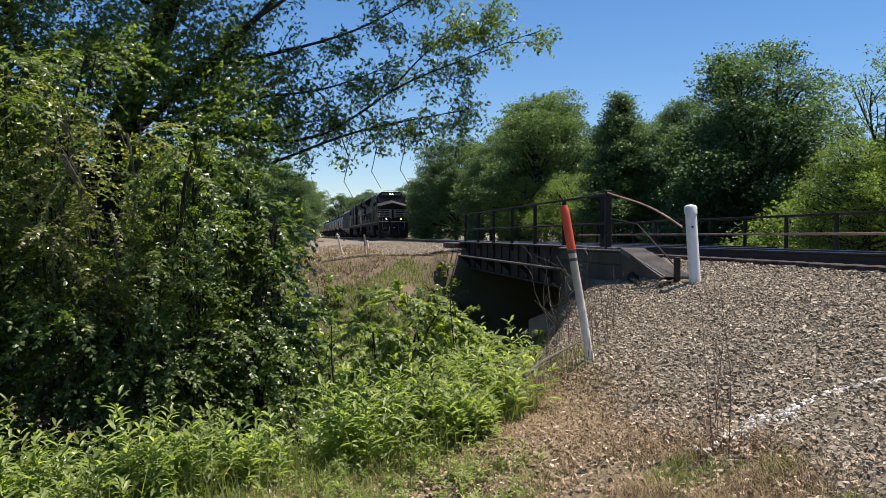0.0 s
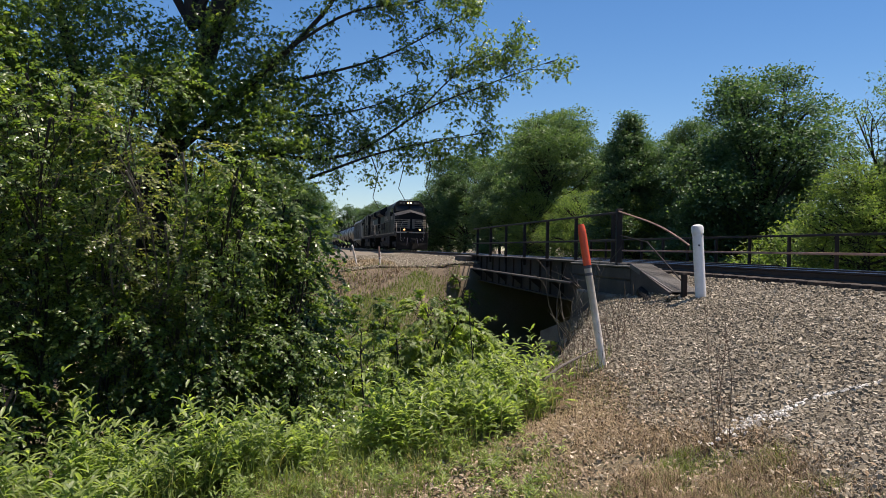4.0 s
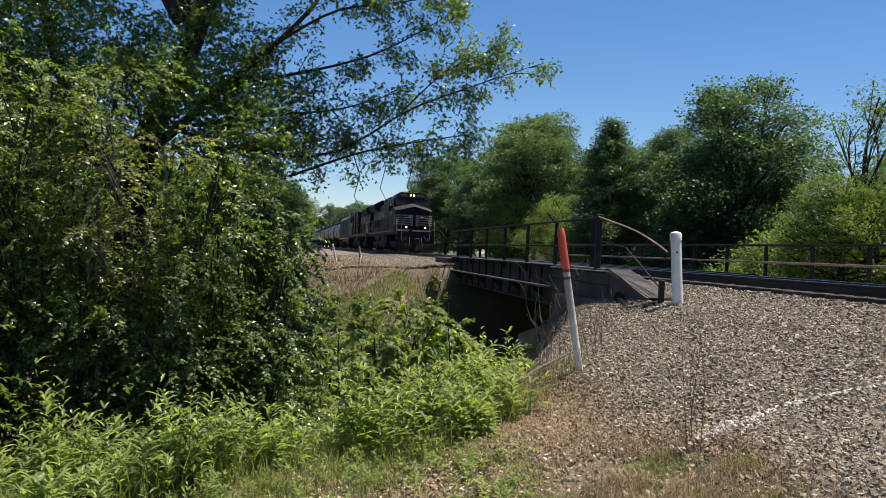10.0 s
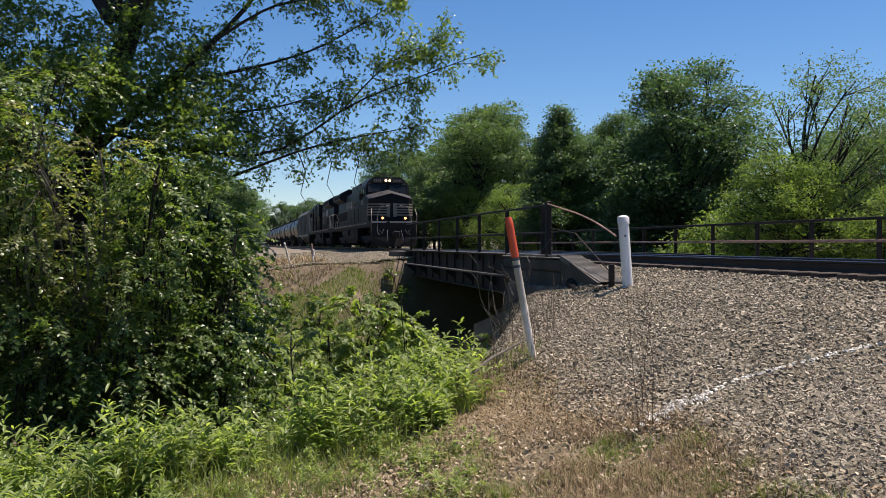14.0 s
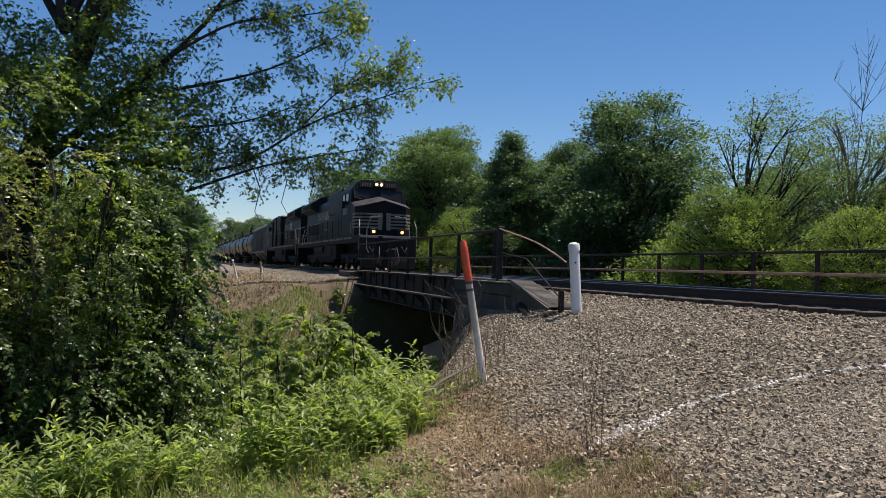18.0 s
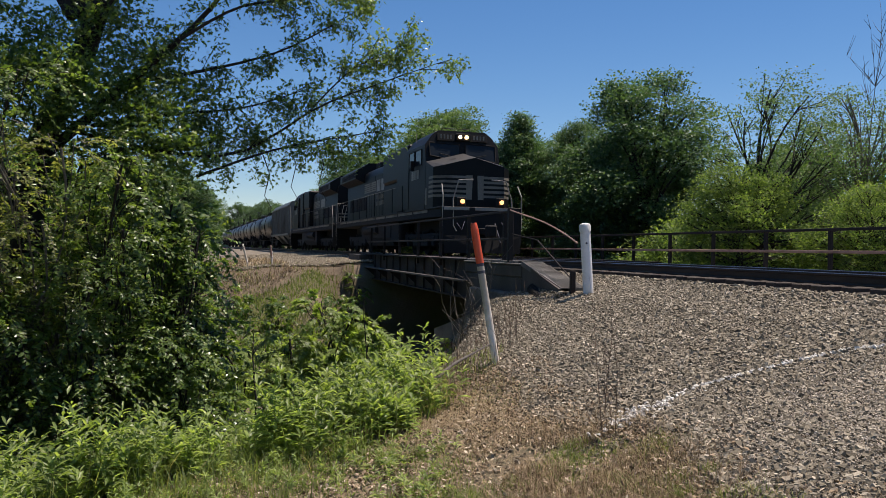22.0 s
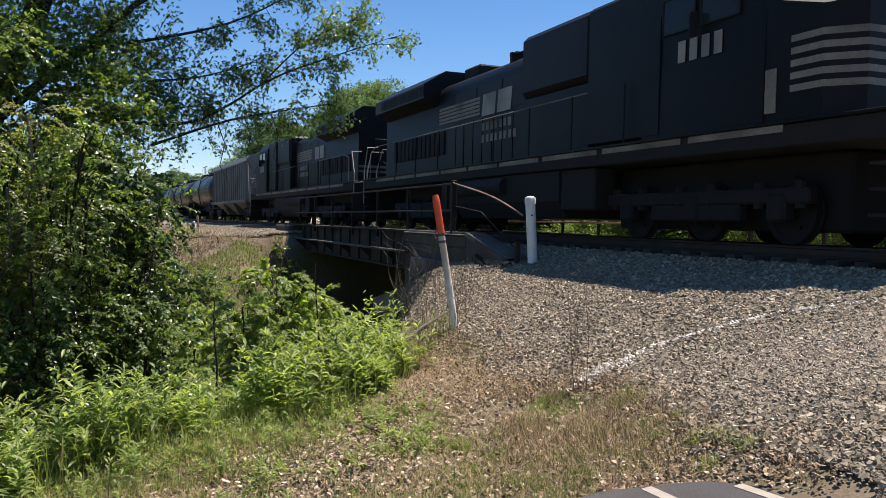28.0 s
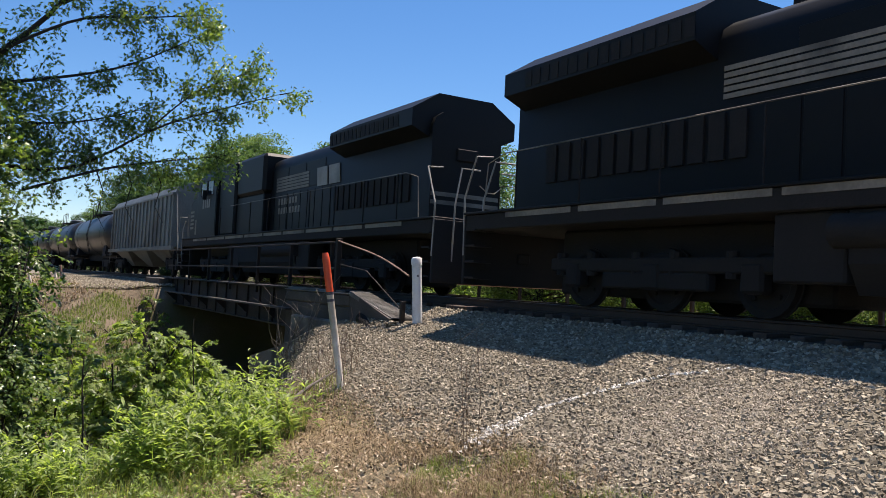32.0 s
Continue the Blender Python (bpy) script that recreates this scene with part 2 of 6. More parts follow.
M_LEAF_PALE = foliage("young_leaf", [(0.0, (0.085, 0.105, 0.03)), (0.6, (0.15, 0.17, 0.055)), (1.0, (0.26, 0.27, 0.11))], 0.5, 0.34, 0.5)
# leaves of the woods: distance haze is put into their lighter, bluer colours
M_LEAF_FAR = foliage("wood_leaf", [(0.0, (0.034, 0.07, 0.034)), (0.6, (0.062, 0.118, 0.056)), (1.0, (0.125, 0.195, 0.092))], 0.3, 0.45, 0.35)
M_LEAF_FAR2 = foliage("wood_leaf_light", [(0.0, (0.045, 0.085, 0.036)), (0.6, (0.082, 0.14, 0.058)), (1.0, (0.15, 0.215, 0.095))], 0.34, 0.45, 0.35)
M_WEED = foliage("weed_leaf", [(0.0, (0.10, 0.145, 0.045)), (0.6, (0.17, 0.225, 0.07)), (1.0, (0.29, 0.35, 0.13))], 0.48, 0.42, 0.35)
M_GRASS = foliage("green_grass", [(0.0, (0.078, 0.115, 0.036)), (0.6, (0.125, 0.162, 0.058)), (0.9, (0.19, 0.21, 0.095)), (1.0, (0.29, 0.25, 0.14))], 0.5)
M_BANKGRASS = foliage("bank_grass", [(0.0, (0.065, 0.10, 0.028)), (0.6, (0.11, 0.155, 0.045)), (1.0, (0.18, 0.21, 0.08))], 0.45)
M_STRAW = pieces("dry_grass", [(0.0, (0.15, 0.10, 0.055)), (0.5, (0.29, 0.215, 0.12)), (1.0, (0.45, 0.36, 0.22))], 0.9, 0)
M_STALK = pieces("brown_stalk", [(0.0, (0.10, 0.065, 0.045)), (1.0, (0.24, 0.17, 0.12))], 0.9, 0)
M_DRYFUZZ = pieces("dry_fuzz", [(0.0, (0.14, 0.09, 0.05)), (0.5, (0.26, 0.185, 0.105)), (1.0, (0.38, 0.30, 0.17))], 0.9, 0)
M_LITTER = pieces("dead_leaf", [(0.0, (0.12, 0.082, 0.05)), (0.5, (0.26, 0.19, 0.12)), (0.85, (0.38, 0.30, 0.205)), (1.0, (0.6, 0.52, 0.40))], 0.85, 0)
M_HEAD = glow("headlight", (1.0, 0.70, 0.36), 4.0)
M_DITCH = glow("ditch_light", (1.0, 0.44, 0.15), 2.0)

# ---- mesh helpers ----
class Mesh:
    """Collects simple solids into one mesh."""

    def __init__(self):
        self.v, self.f = [], []

    def add(self, verts, faces):
        k = len(self.v)
        self.v += [tuple(p) for p in verts]
        self.f += [tuple(i + k for i in q) for q in faces]
        return self

    def box(self, x0, x1, y0, y1, z0, z1, c=0.0):
        """A box; c: its chamfer."""
        if c <= 0:
            v = [(x, y, z) for x in (x0, x1) for y in (y0, y1) for z in (z0, z1)]
            return self.add(v, [(0, 1, 3, 2), (4, 6, 7, 5), (0, 4, 5, 1), (2, 3, 7, 6), (0, 2, 6, 4), (1, 5, 7, 3)])
        pts = []
        for x, sx in ((x0, 1), (x1, -1)):
            for y, sy in ((y0, 1), (y1, -1)):
                for z, sz in ((z0, 1), (z1, -1)):
                    pts += [(x, y + sy * c, z + sz * c), (x + sx * c, y, z + sz * c), (x + sx * c, y + sy * c, z)]
        return self.hull(pts)

    def hull(self, pts):
        bm = bmesh.new()
        for p in pts:
            bm.verts.new(p)
        out = bmesh.ops.convex_hull(bm, input=bm.verts[:])
        junk = [g for g in out["geom_interior"] if isinstance(g, bmesh.types.BMVert)]
        if junk:
            bmesh.ops.delete(bm, geom=junk, context="VERTS")
        bmesh.ops.dissolve_limit(bm, angle_limit=0.01, verts=bm.verts[:], edges=bm.edges[:])
        bm.verts.index_update()
        self.add([v.co[:] for v in bm.verts], [[v.index for v in f.verts] for f in bm.faces])
        bm.free()
        return self

    def prism(self, outline, axis, a, b):
        """An outline of 2D points drawn out along an axis from a to b."""
        n = len(outline)
        put = {"x": lambda p, s: (s, p[0], p[1]), "y": lambda p, s: (p[0], s, p[1]), "z": lambda p, s: (p[0], p[1], s)}[axis]
        v = [put(p, s) for s in (a, b) for p in outline]
        f = [tuple(range(n))[::-1], tuple(range(n, 2 * n))]
        f += [(i, (i + 1) % n, n + (i + 1) % n, n + i) for i in range(n)]
        return self.add(v, f)

    def tube(self, pts, r, sides=8, r1=None):
        """A round bar along points, tapering from r to r1."""
        pts = [Vector(p) for p in pts]
        r1 = r if r1 is None else r1
        rings, last = [], None
        for i, p in enumerate(pts):
            d = (pts[min(i + 1, len(pts) - 1)] - pts[max(i - 1, 0)]).normalized()
            if last is None:
                last = d.orthogonal().normalized()
            u = (last - d * last.dot(d))
            u = u.normalized() if u.length > 1e-6 else d.orthogonal().normalized()
            last, w = u, d.cross(u)
            q = r + (r1 - r) * i / max(1, len(pts) - 1)
            rings.append([p + (u * math.cos(a) + w * math.sin(a)) * q for a in (2 * math.pi * k / sides for k in range(sides))])
        v = [c for ring in rings for c in ring]
        f = [tuple(range(sides))[::-1], tuple(range(len(v) - sides, len(v)))]
        for i in range(len(rings) - 1):
            for k in range(sides):
                f.append((i * sides + k, i * sides + (k + 1) % sides, (i + 1) * sides + (k + 1) % sides, (i + 1) * sides + k))
        return self.add(v, f)

    def lathe(self, profile, axis, centre, sides=24):
        """A profile of (along, radius) turned round an axis through centre."""
        v, f = [], []
        c = Vector(centre)
        for s, r in profile:
            for k in range(sides):
                a = 2 * math.pi * k / sides
                p, q = r * math.cos(a), r * math.sin(a)
                v.append(c + Vector({"x": (s, p, q), "y": (p, s, q), "z": (p, q, s)}[axis]))
        for i in range(len(profile) - 1):
            for k in range(sides):
                f.append((i * sides + k, i * sides + (k + 1) % sides, (i + 1) * sides + (k + 1) % sides, (i + 1) * sides + k))
        f += [tuple(range(sides))[::-1], tuple(range(len(v) - sides, len(v)))]
        return self.add(v, f)

    def data(self, name, mat, smooth=False):
        me = bpy.data.meshes.new(name)
        me.from_pydata(self.v, [], self.f)
        me.materials.append(mat)
        bm = bmesh.new()
        bm.from_mesh(me)
        bmesh.ops.recalc_face_normals(bm, faces=bm.faces[:])
        bm.to_mesh(me)
        bm.free()
        if smooth:
            me.shade_smooth()
            me.set_sharp_from_angle(angle=radians(38))
        return me


def part(name, mesh, mat, parent, label="", smooth=False):
    ob = new(name, mesh.data(name, mat, smooth))
    ob.parent = parent
    if label:
        tagged(ob, label)
    return ob


def thing(name, label, category, group="", kind="", m=None):
    ob = tagged(new(name), label, category, group, kind)
    if m is not None:
        ob.matrix_basis = m
    return ob


def mesh_np(name, verts, faces, mat, smooth=False):
    """A mesh from arrays: verts (n, 3), faces (m, k)."""
    verts, faces = np.asarray(verts, np.float32), np.asarray(faces, np.int32)
    me = bpy.data.meshes.new(name)
    me.vertices.add(len(verts))
    me.vertices.foreach_set("co", verts.ravel())
    k = faces.shape[1]
    me.loops.add(faces.size)
    me.loops.foreach_set("vertex_index", faces.ravel())
    me.polygons.add(len(faces))
    me.polygons.foreach_set("loop_start", np.arange(0, faces.size, k, dtype=np.int32))
    me.polygons.foreach_set("use_smooth", np.full(len(faces), smooth))
    me.update()
    me.validate()
    me.materials.append(mat)
    return me


def smooth01(a):
    a = np.clip(a, 0, 1)
    return a * a * (3 - 2 * a)


rng = np.random.default_rng(7)

# ---- the lie of the land ----
RAIL_Z = 1.845


def track_x(y):
    """The line of the track's centre: straight by the camera, bending slightly away far up the line."""
    y = np.asarray(y, float)
    return 10.60 - 0.026 * 6 * np.logaddexp(0, (y - 26) / 6)


# the land falls gently to the left of the eye and climbs towards the track
CROSS = 0.0785


def rise(x):
    return CROSS * (x - 1.1)


EDGE_X = [-60, -7.85, -0.85, 1.15, 2.55, 4.45, 5.6, 6.35, 7.3, 8.35]
EDGE_Y = [5, 7.4, 8.2, 8.8, 9.6, 11.5, 13.6, 15.0, 16.2, 17.4]


def bumps(x, y, s, seed=0.0):
    return (np.sin(x * s + seed) * np.cos(y * s * 1.13 + 2 * seed) + 0.5 * np.sin(x * s * 2.3 + 1.7 + seed) * np.sin(y * s * 2.1 + 0.4)) / 1.5


def ground_z(x, y):
    x, y = np.asarray(x, float), np.asarray(y, float)
    u = x - track_x(y)
    # formation: across the track
    top = np.interp(u, [-40, -18, -12, -9.5, -7.2, -6.0, -5.2, -2.7, -1.7, -1.35, 1.5, 3.2, 6, 14, 60], [-1.6, -1.05, -0.62, -0.36, -0.10, 0.135, 0.44, 1.23, 1.43, 1.55, 1.60, 1.5, 1.0, 0.3, 0.0])
    top = top + 0.05 * bumps(x, y, 0.7) * smooth01((np.abs(u) - 3) / 2)
    # made ground by the asphalt
    top = top + (np.maximum(top, 0.11) - top) * smooth01((4.9 - y) / 0.6) * smooth01((x - 0.8) / 1.2)
    # the far embankment is wider and level with the track
    far_top = np.interp(u, [-60, -16, -9, -7, -2.7, -1.5, 1.5, 3.2, 6, 14, 60], [-1.0, -0.2, 1.0, 1.22, 1.50, 1.59, 1.62, 1.6, 1.2, 0.3, 0.0])
    far_top = far_top + 0.05 * bumps(x, y, 0.9, 2.0) * smooth01((np.abs(u) - 3) / 2)
    edge = np.where(x > 7.9, 21.2, np.interp(x, EDGE_X, EDGE_Y))
    d1 = np.maximum((y - edge) * np.interp(x, [0, 2.5, 5, 6.2, 7.2], [0.95, 0.75, 0.6, 0.5, 0.22]), (y - 21.2) * 2.0)
    near = top - 3.2 * smooth01((d1 - 0.1) / np.interp(y, [8, 14, 18], [5.0, 4.0, 2.4]))
    d2 = np.interp(x, [5.6, 6.4], [36.0, 35.6]) - y
    far = far_top - 3.6 * smooth01(d2 / np.interp(x, [5.0, 6.3], [9.0, 2.0]))
    z = np.where(y < 21.2, near, np.maximum(near, far))
    z = np.where(y < 21.2, np.maximum(near, far), z)
    # distance levels out
    away = smooth01((np.hypot(x - 8, y - 20) - 90) / 60)
    return z * (1 - away)


def stretch(lo, hi, fine_lo, fine_hi, fine, coarse_n):
    """Grid lines: fine between two values, ever coarser outside them."""
    mid = np.arange(fine_lo, fine_hi + fine / 2, fine)
    a = fine_lo - (fine_lo - lo) * (np.linspace(0, 1, coarse_n + 1)[1:] ** 2.4)
    b = fine_hi + (hi - fine_hi) * (np.linspace(0, 1, coarse_n + 1)[1:] ** 2.4)
    return np.concatenate([a[::-1], mid, b])


def sheet(name, xs, ys, zf, mat):
    gx, gy = np.meshgrid(xs, ys)
    v = np.stack([gx, gy, zf(gx, gy)], -1).reshape(-1, 3)
    nx, ny = len(xs), len(ys)
    i = (np.arange(ny - 1)[:, None] * nx + np.arange(nx - 1)).ravel()
    return mesh_np(name, v, np.stack([i, i + 1, i + nx + 1, i + nx], -1), mat, True)


ground = new("ground", sheet("ground", stretch(-2500, 2500, -14, 20, 0.25, 34), stretch(-2500, 2500, -6, 56, 0.3, 34), ground_z, M_SOIL))
tagged(ground, "brown soil sloping from the track into a ravine", "ground", kind="structure")


# ---- ballast ----
def bed_z(x, y):
    return ground_z(x, y) + 0.035


def bed_mesh(y0, y1, u0, u1, step):
    ys, us = np.arange(y0, y1 + step / 2, step), np.arange(u0, u1 + 0.01, 0.2)
    gu, gy = np.meshgrid(us, ys)
    gx = gu + track_x(gy)
    # ragged edge
    wob = 0.5 * bumps(gx * 0 + 3, gy, 0.9)
    gx = gx + wob * smooth01((u0 + 1.2 - gu) / 1.2)
    v = np.stack([gx, gy, bed_z(gx, gy)], -1).reshape(-1, 3)
    nx, ny = len(us), len(ys)
    i = (np.arange(ny - 1)[:, None] * nx + np.arange(nx - 1)).ravel()
    return mesh_np("ballast_bed", v, np.stack([i, i + 1, i + nx + 1, i + nx], -1), M_BED, True)


bed = tagged(new("ballast_bed", bed_mesh(-30, 21.2, -5.6, 3.2, 0.3)), "grey brown crushed stone bed beside the rails", "ballast", kind="structure")
tagged(new("ballast_bed", bed_mesh(35.4, 340, -9.0, 3.2, 0.8)), "grey brown crushed stone bed on the far embankment", "ballast", kind="structure")

# dark oily stone packed between the ties
ys = np.arange(-30, 341, 1.0)
prof = [(-1.32, 1.46), (-1.30, 1.585), (-0.7, 1.62), (0.7, 1.62), (1.30, 1.585), (1.32, 1.46)]
gx = np.array([q[0] for q in prof])[None] + track_x(ys)[:, None] + 0.03 * np.sin(ys * 5.1)[:, None]
gz = np.array([q[1] for q in prof])[None] + 0.02 * np.sin(ys * 3.7)[:, None]
i = (np.arange(len(ys) - 1)[:, None] * 6 + np.arange(5)).ravel()
strip = mesh_np("track_bed", np.stack([gx, np.repeat(ys[:, None], 6, 1), gz], -1).reshape(-1, 3), np.stack([i, i + 1, i + 7, i + 6], -1), M_TRACKBED)
tagged(new("track_bed", strip), "dark oily stone packed between the ties", "ballast", kind="structure")

# crushed stone: rough eight-cornered lumps
CUBE = np.array([(-1, -1, -1), (1, -1, -1), (1, 1, -1), (-1, 1, -1), (-1, -1, 1), (1, -1, 1), (1, 1, 1), (-1, 1, 1)], float)
CUBE_F = np.array([(0, 3, 2, 1), (4, 5, 6, 7), (0, 1, 5, 4), (1, 2, 6, 5), (2, 3, 7, 6), (3, 0, 4, 7)])


def lying(n, tilt=0.32):
    """Any heading, but only a small tilt from lying flat."""
    h = rng.uniform(0, 2 * np.pi, n)
    a, b = rng.normal(0, tilt, n), rng.normal(0, tilt, n)
    z, o = np.zeros(n), np.ones(n)
    rz = np.stack([np.cos(h), -np.sin(h), z, np.sin(h), np.cos(h), z, z, z, o], -1).reshape(-1, 3, 3)
    rx = np.stack([o, z, z, z, np.cos(a), -np.sin(a), z, np.sin(a), np.cos(a)], -1).reshape(-1, 3, 3)
    ry = np.stack([np.cos(b), z, np.sin(b), z, o, z, -np.sin(b), z, np.cos(b)], -1).reshape(-1, 3, 3)
    return rx @ ry @ rz


def on_pad(x, y):
    """Where the asphalt lies."""
    return (x < np.interp(y, [-6, 1.5, 3.95, 4.57, 4.75], [5.36, 5.16, 4.82, 4.60, 4.36])) & (y < np.interp(x, [2.16, 3.0, 3.45, 4.36, 4.60], [4.3, 4.57, 4.72, 4.7, 4.55]))


def stones(name, places, sizes, mat, label, flat=0.6):
    places, sizes = places[~on_pad(places[:, 0], places[:, 1])], sizes[~on_pad(places[:, 0], places[:, 1])]
    n = len(places)
    body = CUBE * rng.uniform(0.55, 1.0, (n, 8, 3)) * (sizes[:, None] * np.stack([np.ones(n), rng.uniform(0.6, 1, n), rng.uniform(flat * 0.7, flat * 1.2, n)], -1))[:, None] / 2
    body[:, 4:, :2] *= rng.uniform(0.4, 0.9, (n, 1, 2))
    v = np.einsum("nij,nkj->nki", lying(n), body) + places[:, None]
    f = (CUBE_F[None] + 8 * np.arange(n)[:, None, None]).reshape(-1, 4)
    return tagged(new(name, mesh_np(name, v.reshape(-1, 3), f, mat)), label, "ballast", kind="stuff")


def scatter(n, y0, y1, u0, u1, power=1.0):
    y = y0 + (y1 - y0) * rng.random(n) ** power
    u = rng.uniform(u0, u1, n)
    x = track_x(y) + u + 0.5 * bumps(0 * y + 3, y, 0.9) * smooth01((u0 + 1.2 - u) / 1.2)
    return x, y


x, y = scatter(50000, 3.0, 21.0, -5.6, -1.33, 1.25)
stones("ballast_stones", np.stack([x, y, bed_z(x, y) + 0.012 * rng.random(len(x))], -1), rng.uniform(0.028, 0.09, len(x)), M_STONE, "loose grey and brown crushed stones on the shoulder")
x, y = rng.normal(6.75, 0.75, 14000), rng.normal(5.7, 0.7, 14000)
ok = x < 8.2
stones("fine_gravel", np.stack([x, y, bed_z(x, y) + 0.018], -1)[ok], rng.uniform(0.012, 0.03, ok.sum()), M_GRIT, "pale dusty grit where the stones are ground down")
x, y = scatter(30000, 3.0, 14.0, -5.7, -2.0, 1.1)
stones("ballast_gravel", np.stack([x, y, bed_z(x, y) + 0.008], -1), rng.uniform(0.014, 0.034, len(x)), M_STONE, "fine dusty gravel between the larger stones")
x, y = scatter(4000, 4.6, 13.0, -6.0, -4.8)
x = x - np.abs(rng.normal(0, 0.45, len(x)))
ok = y < np.interp(x, EDGE_X, EDGE_Y) + 0.4
x, y = x[ok], y[ok]
stones("ballast_gravel", np.stack([x, y, bed_z(x, y) - 0.01], -1), rng.uniform(0.018, 0.06, len(x)), M_STONE, "stray stones spilling onto the soil")
x, y = scatter(19000, 35.5, 70.0, -8.8, -1.33, 1.7)
stones("ballast_stones", np.stack([x, y, bed_z(x, y) + 0.01], -1), rng.uniform(0.07, 0.13, len(x)), M_STONE, "loose grey and brown crushed stones on the far embankment")
x, y = rng.uniform(7.35, 8.1, 1500), rng.uniform(14.9, 16.6, 1500)
z = np.minimum(bed_z(x, y) + 0.02 + 0.22 * smooth01((x - 7.35) / 0.4) * smooth01((16.6 - y) / 0.8) * rng.random(1500), 1.3)
stones("ballast_stones", np.stack([x, y, z], -1), rng.uniform(0.04, 0.09, 1500), M_STONE, "heap of crushed stones under the ramp slab")
x, y = scatter(4000, -12.0, 3.0, -6.3, -1.0)
stones("ballast_stones", np.stack([x, y, bed_z(x, y) + 0.01], -1), rng.uniform(0.06, 0.11, len(x)), M_STONE, "loose grey and brown crushed stones along the track")

# ---- track ----
track = thing("railway_track", "single track of rusty rails on dark wooden ties", "railway track", kind="structure")
RAIL_SHAPE = [(-0.07, -0.17), (0.07, -0.17), (0.07, -0.155), (0.012, -0.135), (0.012, -0.05), (0.036, -0.035), (0.036, -0.008), (-0.036, -0.008), (-0.036, -0.035), (-0.012, -0.05), (-0.012, -0.135), (-0.07, -0.155)]
RAIL_YS = np.concatenate([np.arange(-60, 20, 10), np.arange(20, 345, 5)])
for side in (-0.755, 0.755):
    for shape, mat, nm in ((RAIL_SHAPE, M_RAIL, "rail"), ([(-0.026, -0.0075), (0.026, -0.0075), (0.02, 0.0), (-0.02, 0.0)], M_RAILTOP, "running_surface")):
        k = Mesh()
        n = len(shape)
        vs = [(float(track_x(yy)) + side + px, yy, RAIL_Z + pz) for yy in RAIL_YS for px, pz in shape]
        fs = [(i * n + j, i * n + (j + 1) % n, (i + 1) * n + (j + 1) % n, (i + 1) * n + j) for i in range(len(RAIL_YS) - 1) for j in range(n)]
        k.add(vs, fs)
        part(nm, k, mat, track, "rusty rail" if nm == "rail" else "polished rail head")
tie = Mesh().box(-1.26, 1.26, -0.115, 0.115, -0.18, 0.0, 0.012).data("tie", M_TIE)
for i in range(250):
    yy = -14 + i * 0.52
    ob = new("tie", tie)
    ob.parent = track
    ob.matrix_basis = pose(float(track_x(yy)) + random.uniform(-0.07, 0.07), yy, RAIL_Z - 0.172, 0, 0, random.uniform(-1, 1))

# ---- bridge ----
bridge = thing("railway_bridge", "old steel girder railway bridge with concrete abutments", "bridge", kind="structure")
DECK_Z = 1.86
GX0, GX1 = 7.8, 13.3
for gx in (GX0, GX1):
    k = Mesh().box(gx - 0.02, gx + 0.02, 21.25, 36.6, 0.82, DECK_Z - 0.06)
    k.box(gx - 0.16, gx + 0.16, 21.25, 36.6, DECK_Z - 0.06, DECK_Z - 0.02).box(gx - 0.16, gx + 0.16, 21.25, 36.6, 0.78, 0.82)
    for j in range(13):
        yy = 21.5 + j * 1.22
        k.box(gx - 0.07, gx + 0.07, yy - 0.012, yy + 0.012, 0.82, DECK_Z - 0.06)
    part("girder", k, M_STEEL, bridge, "dark rusty steel girder")
part("deck_slab", Mesh().box(GX0 + 0.17, GX1 - 0.17, 21.0, 37.0, 0.95, 1.55), M_CONCRETE, bridge, "stained concrete deck slab")
part("walkway", Mesh().box(GX0 - 0.06, GX0 + 0.75, 17.6, 37.0, DECK_Z - 0.03, DECK_Z - 0.005), M_STEEL, bridge, "dark steel walkway grating")
for j in range(7):
    y0 = 18.42 + j * 2.86 if j else 17.6
    y1 = min(18.42 + (j + 1) * 2.86 - 0.05, 37.0)
    part("deck_edge", Mesh().box(GX0 - 0.16, GX0 - 0.06, y0, y1, DECK_Z - 0.05, DECK_Z, 0.006), M_EDGE, bridge, "pale weathered deck edge")
part("pipe_shelf", Mesh().box(GX0 - 0.44, GX0 - 0.26, 20.6, 35.4, 1.25, 1.31, 0.012), M_SHELF, bridge, "long rusty pipe shelf beside the girder")
for j in range(6):
    yy = 22.6 + j * 2.5
    part("shelf_bracket", Mesh().hull([(GX0 - 0.42, yy, 1.25), (GX0 - 0.42, yy + 0.04, 1.25), (GX0 - 0.02, yy, 1.25), (GX0 - 0.02, yy + 0.04, 1.25), (GX0 - 0.02, yy, 0.9), (GX0 - 0.02, yy + 0.04, 0.9)]), M_STEEL, bridge)
# near abutment: a coping course over a plinth that stands a little proud
part("abutment", Mesh().box(7.6, 13.8, 17.0, 21.2, -3.0, 1.5, 0.03), M_CONCRETE, bridge, "stained grey concrete abutment")
part("coping", Mesh().box(7.58, 8.3, 16.98, 21.22, 1.503, 1.775, 0.03), M_CONCRETE, bridge, "weathered concrete coping")
part("bearing_ledge", Mesh().box(7.55, 7.76, 17.0, 21.25, 1.777, 1.81, 0.01), M_EDGE, bridge, "pale edge of the coping")
part("plinth", Mesh().box(7.42, 7.598, 17.6, 20.3, -3.0, 1.16, 0.04), M_PLINTH, bridge, "pale grey concrete plinth")
part("plinth", Mesh().box(7.5, 7.598, 15.6, 17.55, -1.0, 1.05, 0.03), M_PLINTH, bridge, "pale grey concrete plinth")
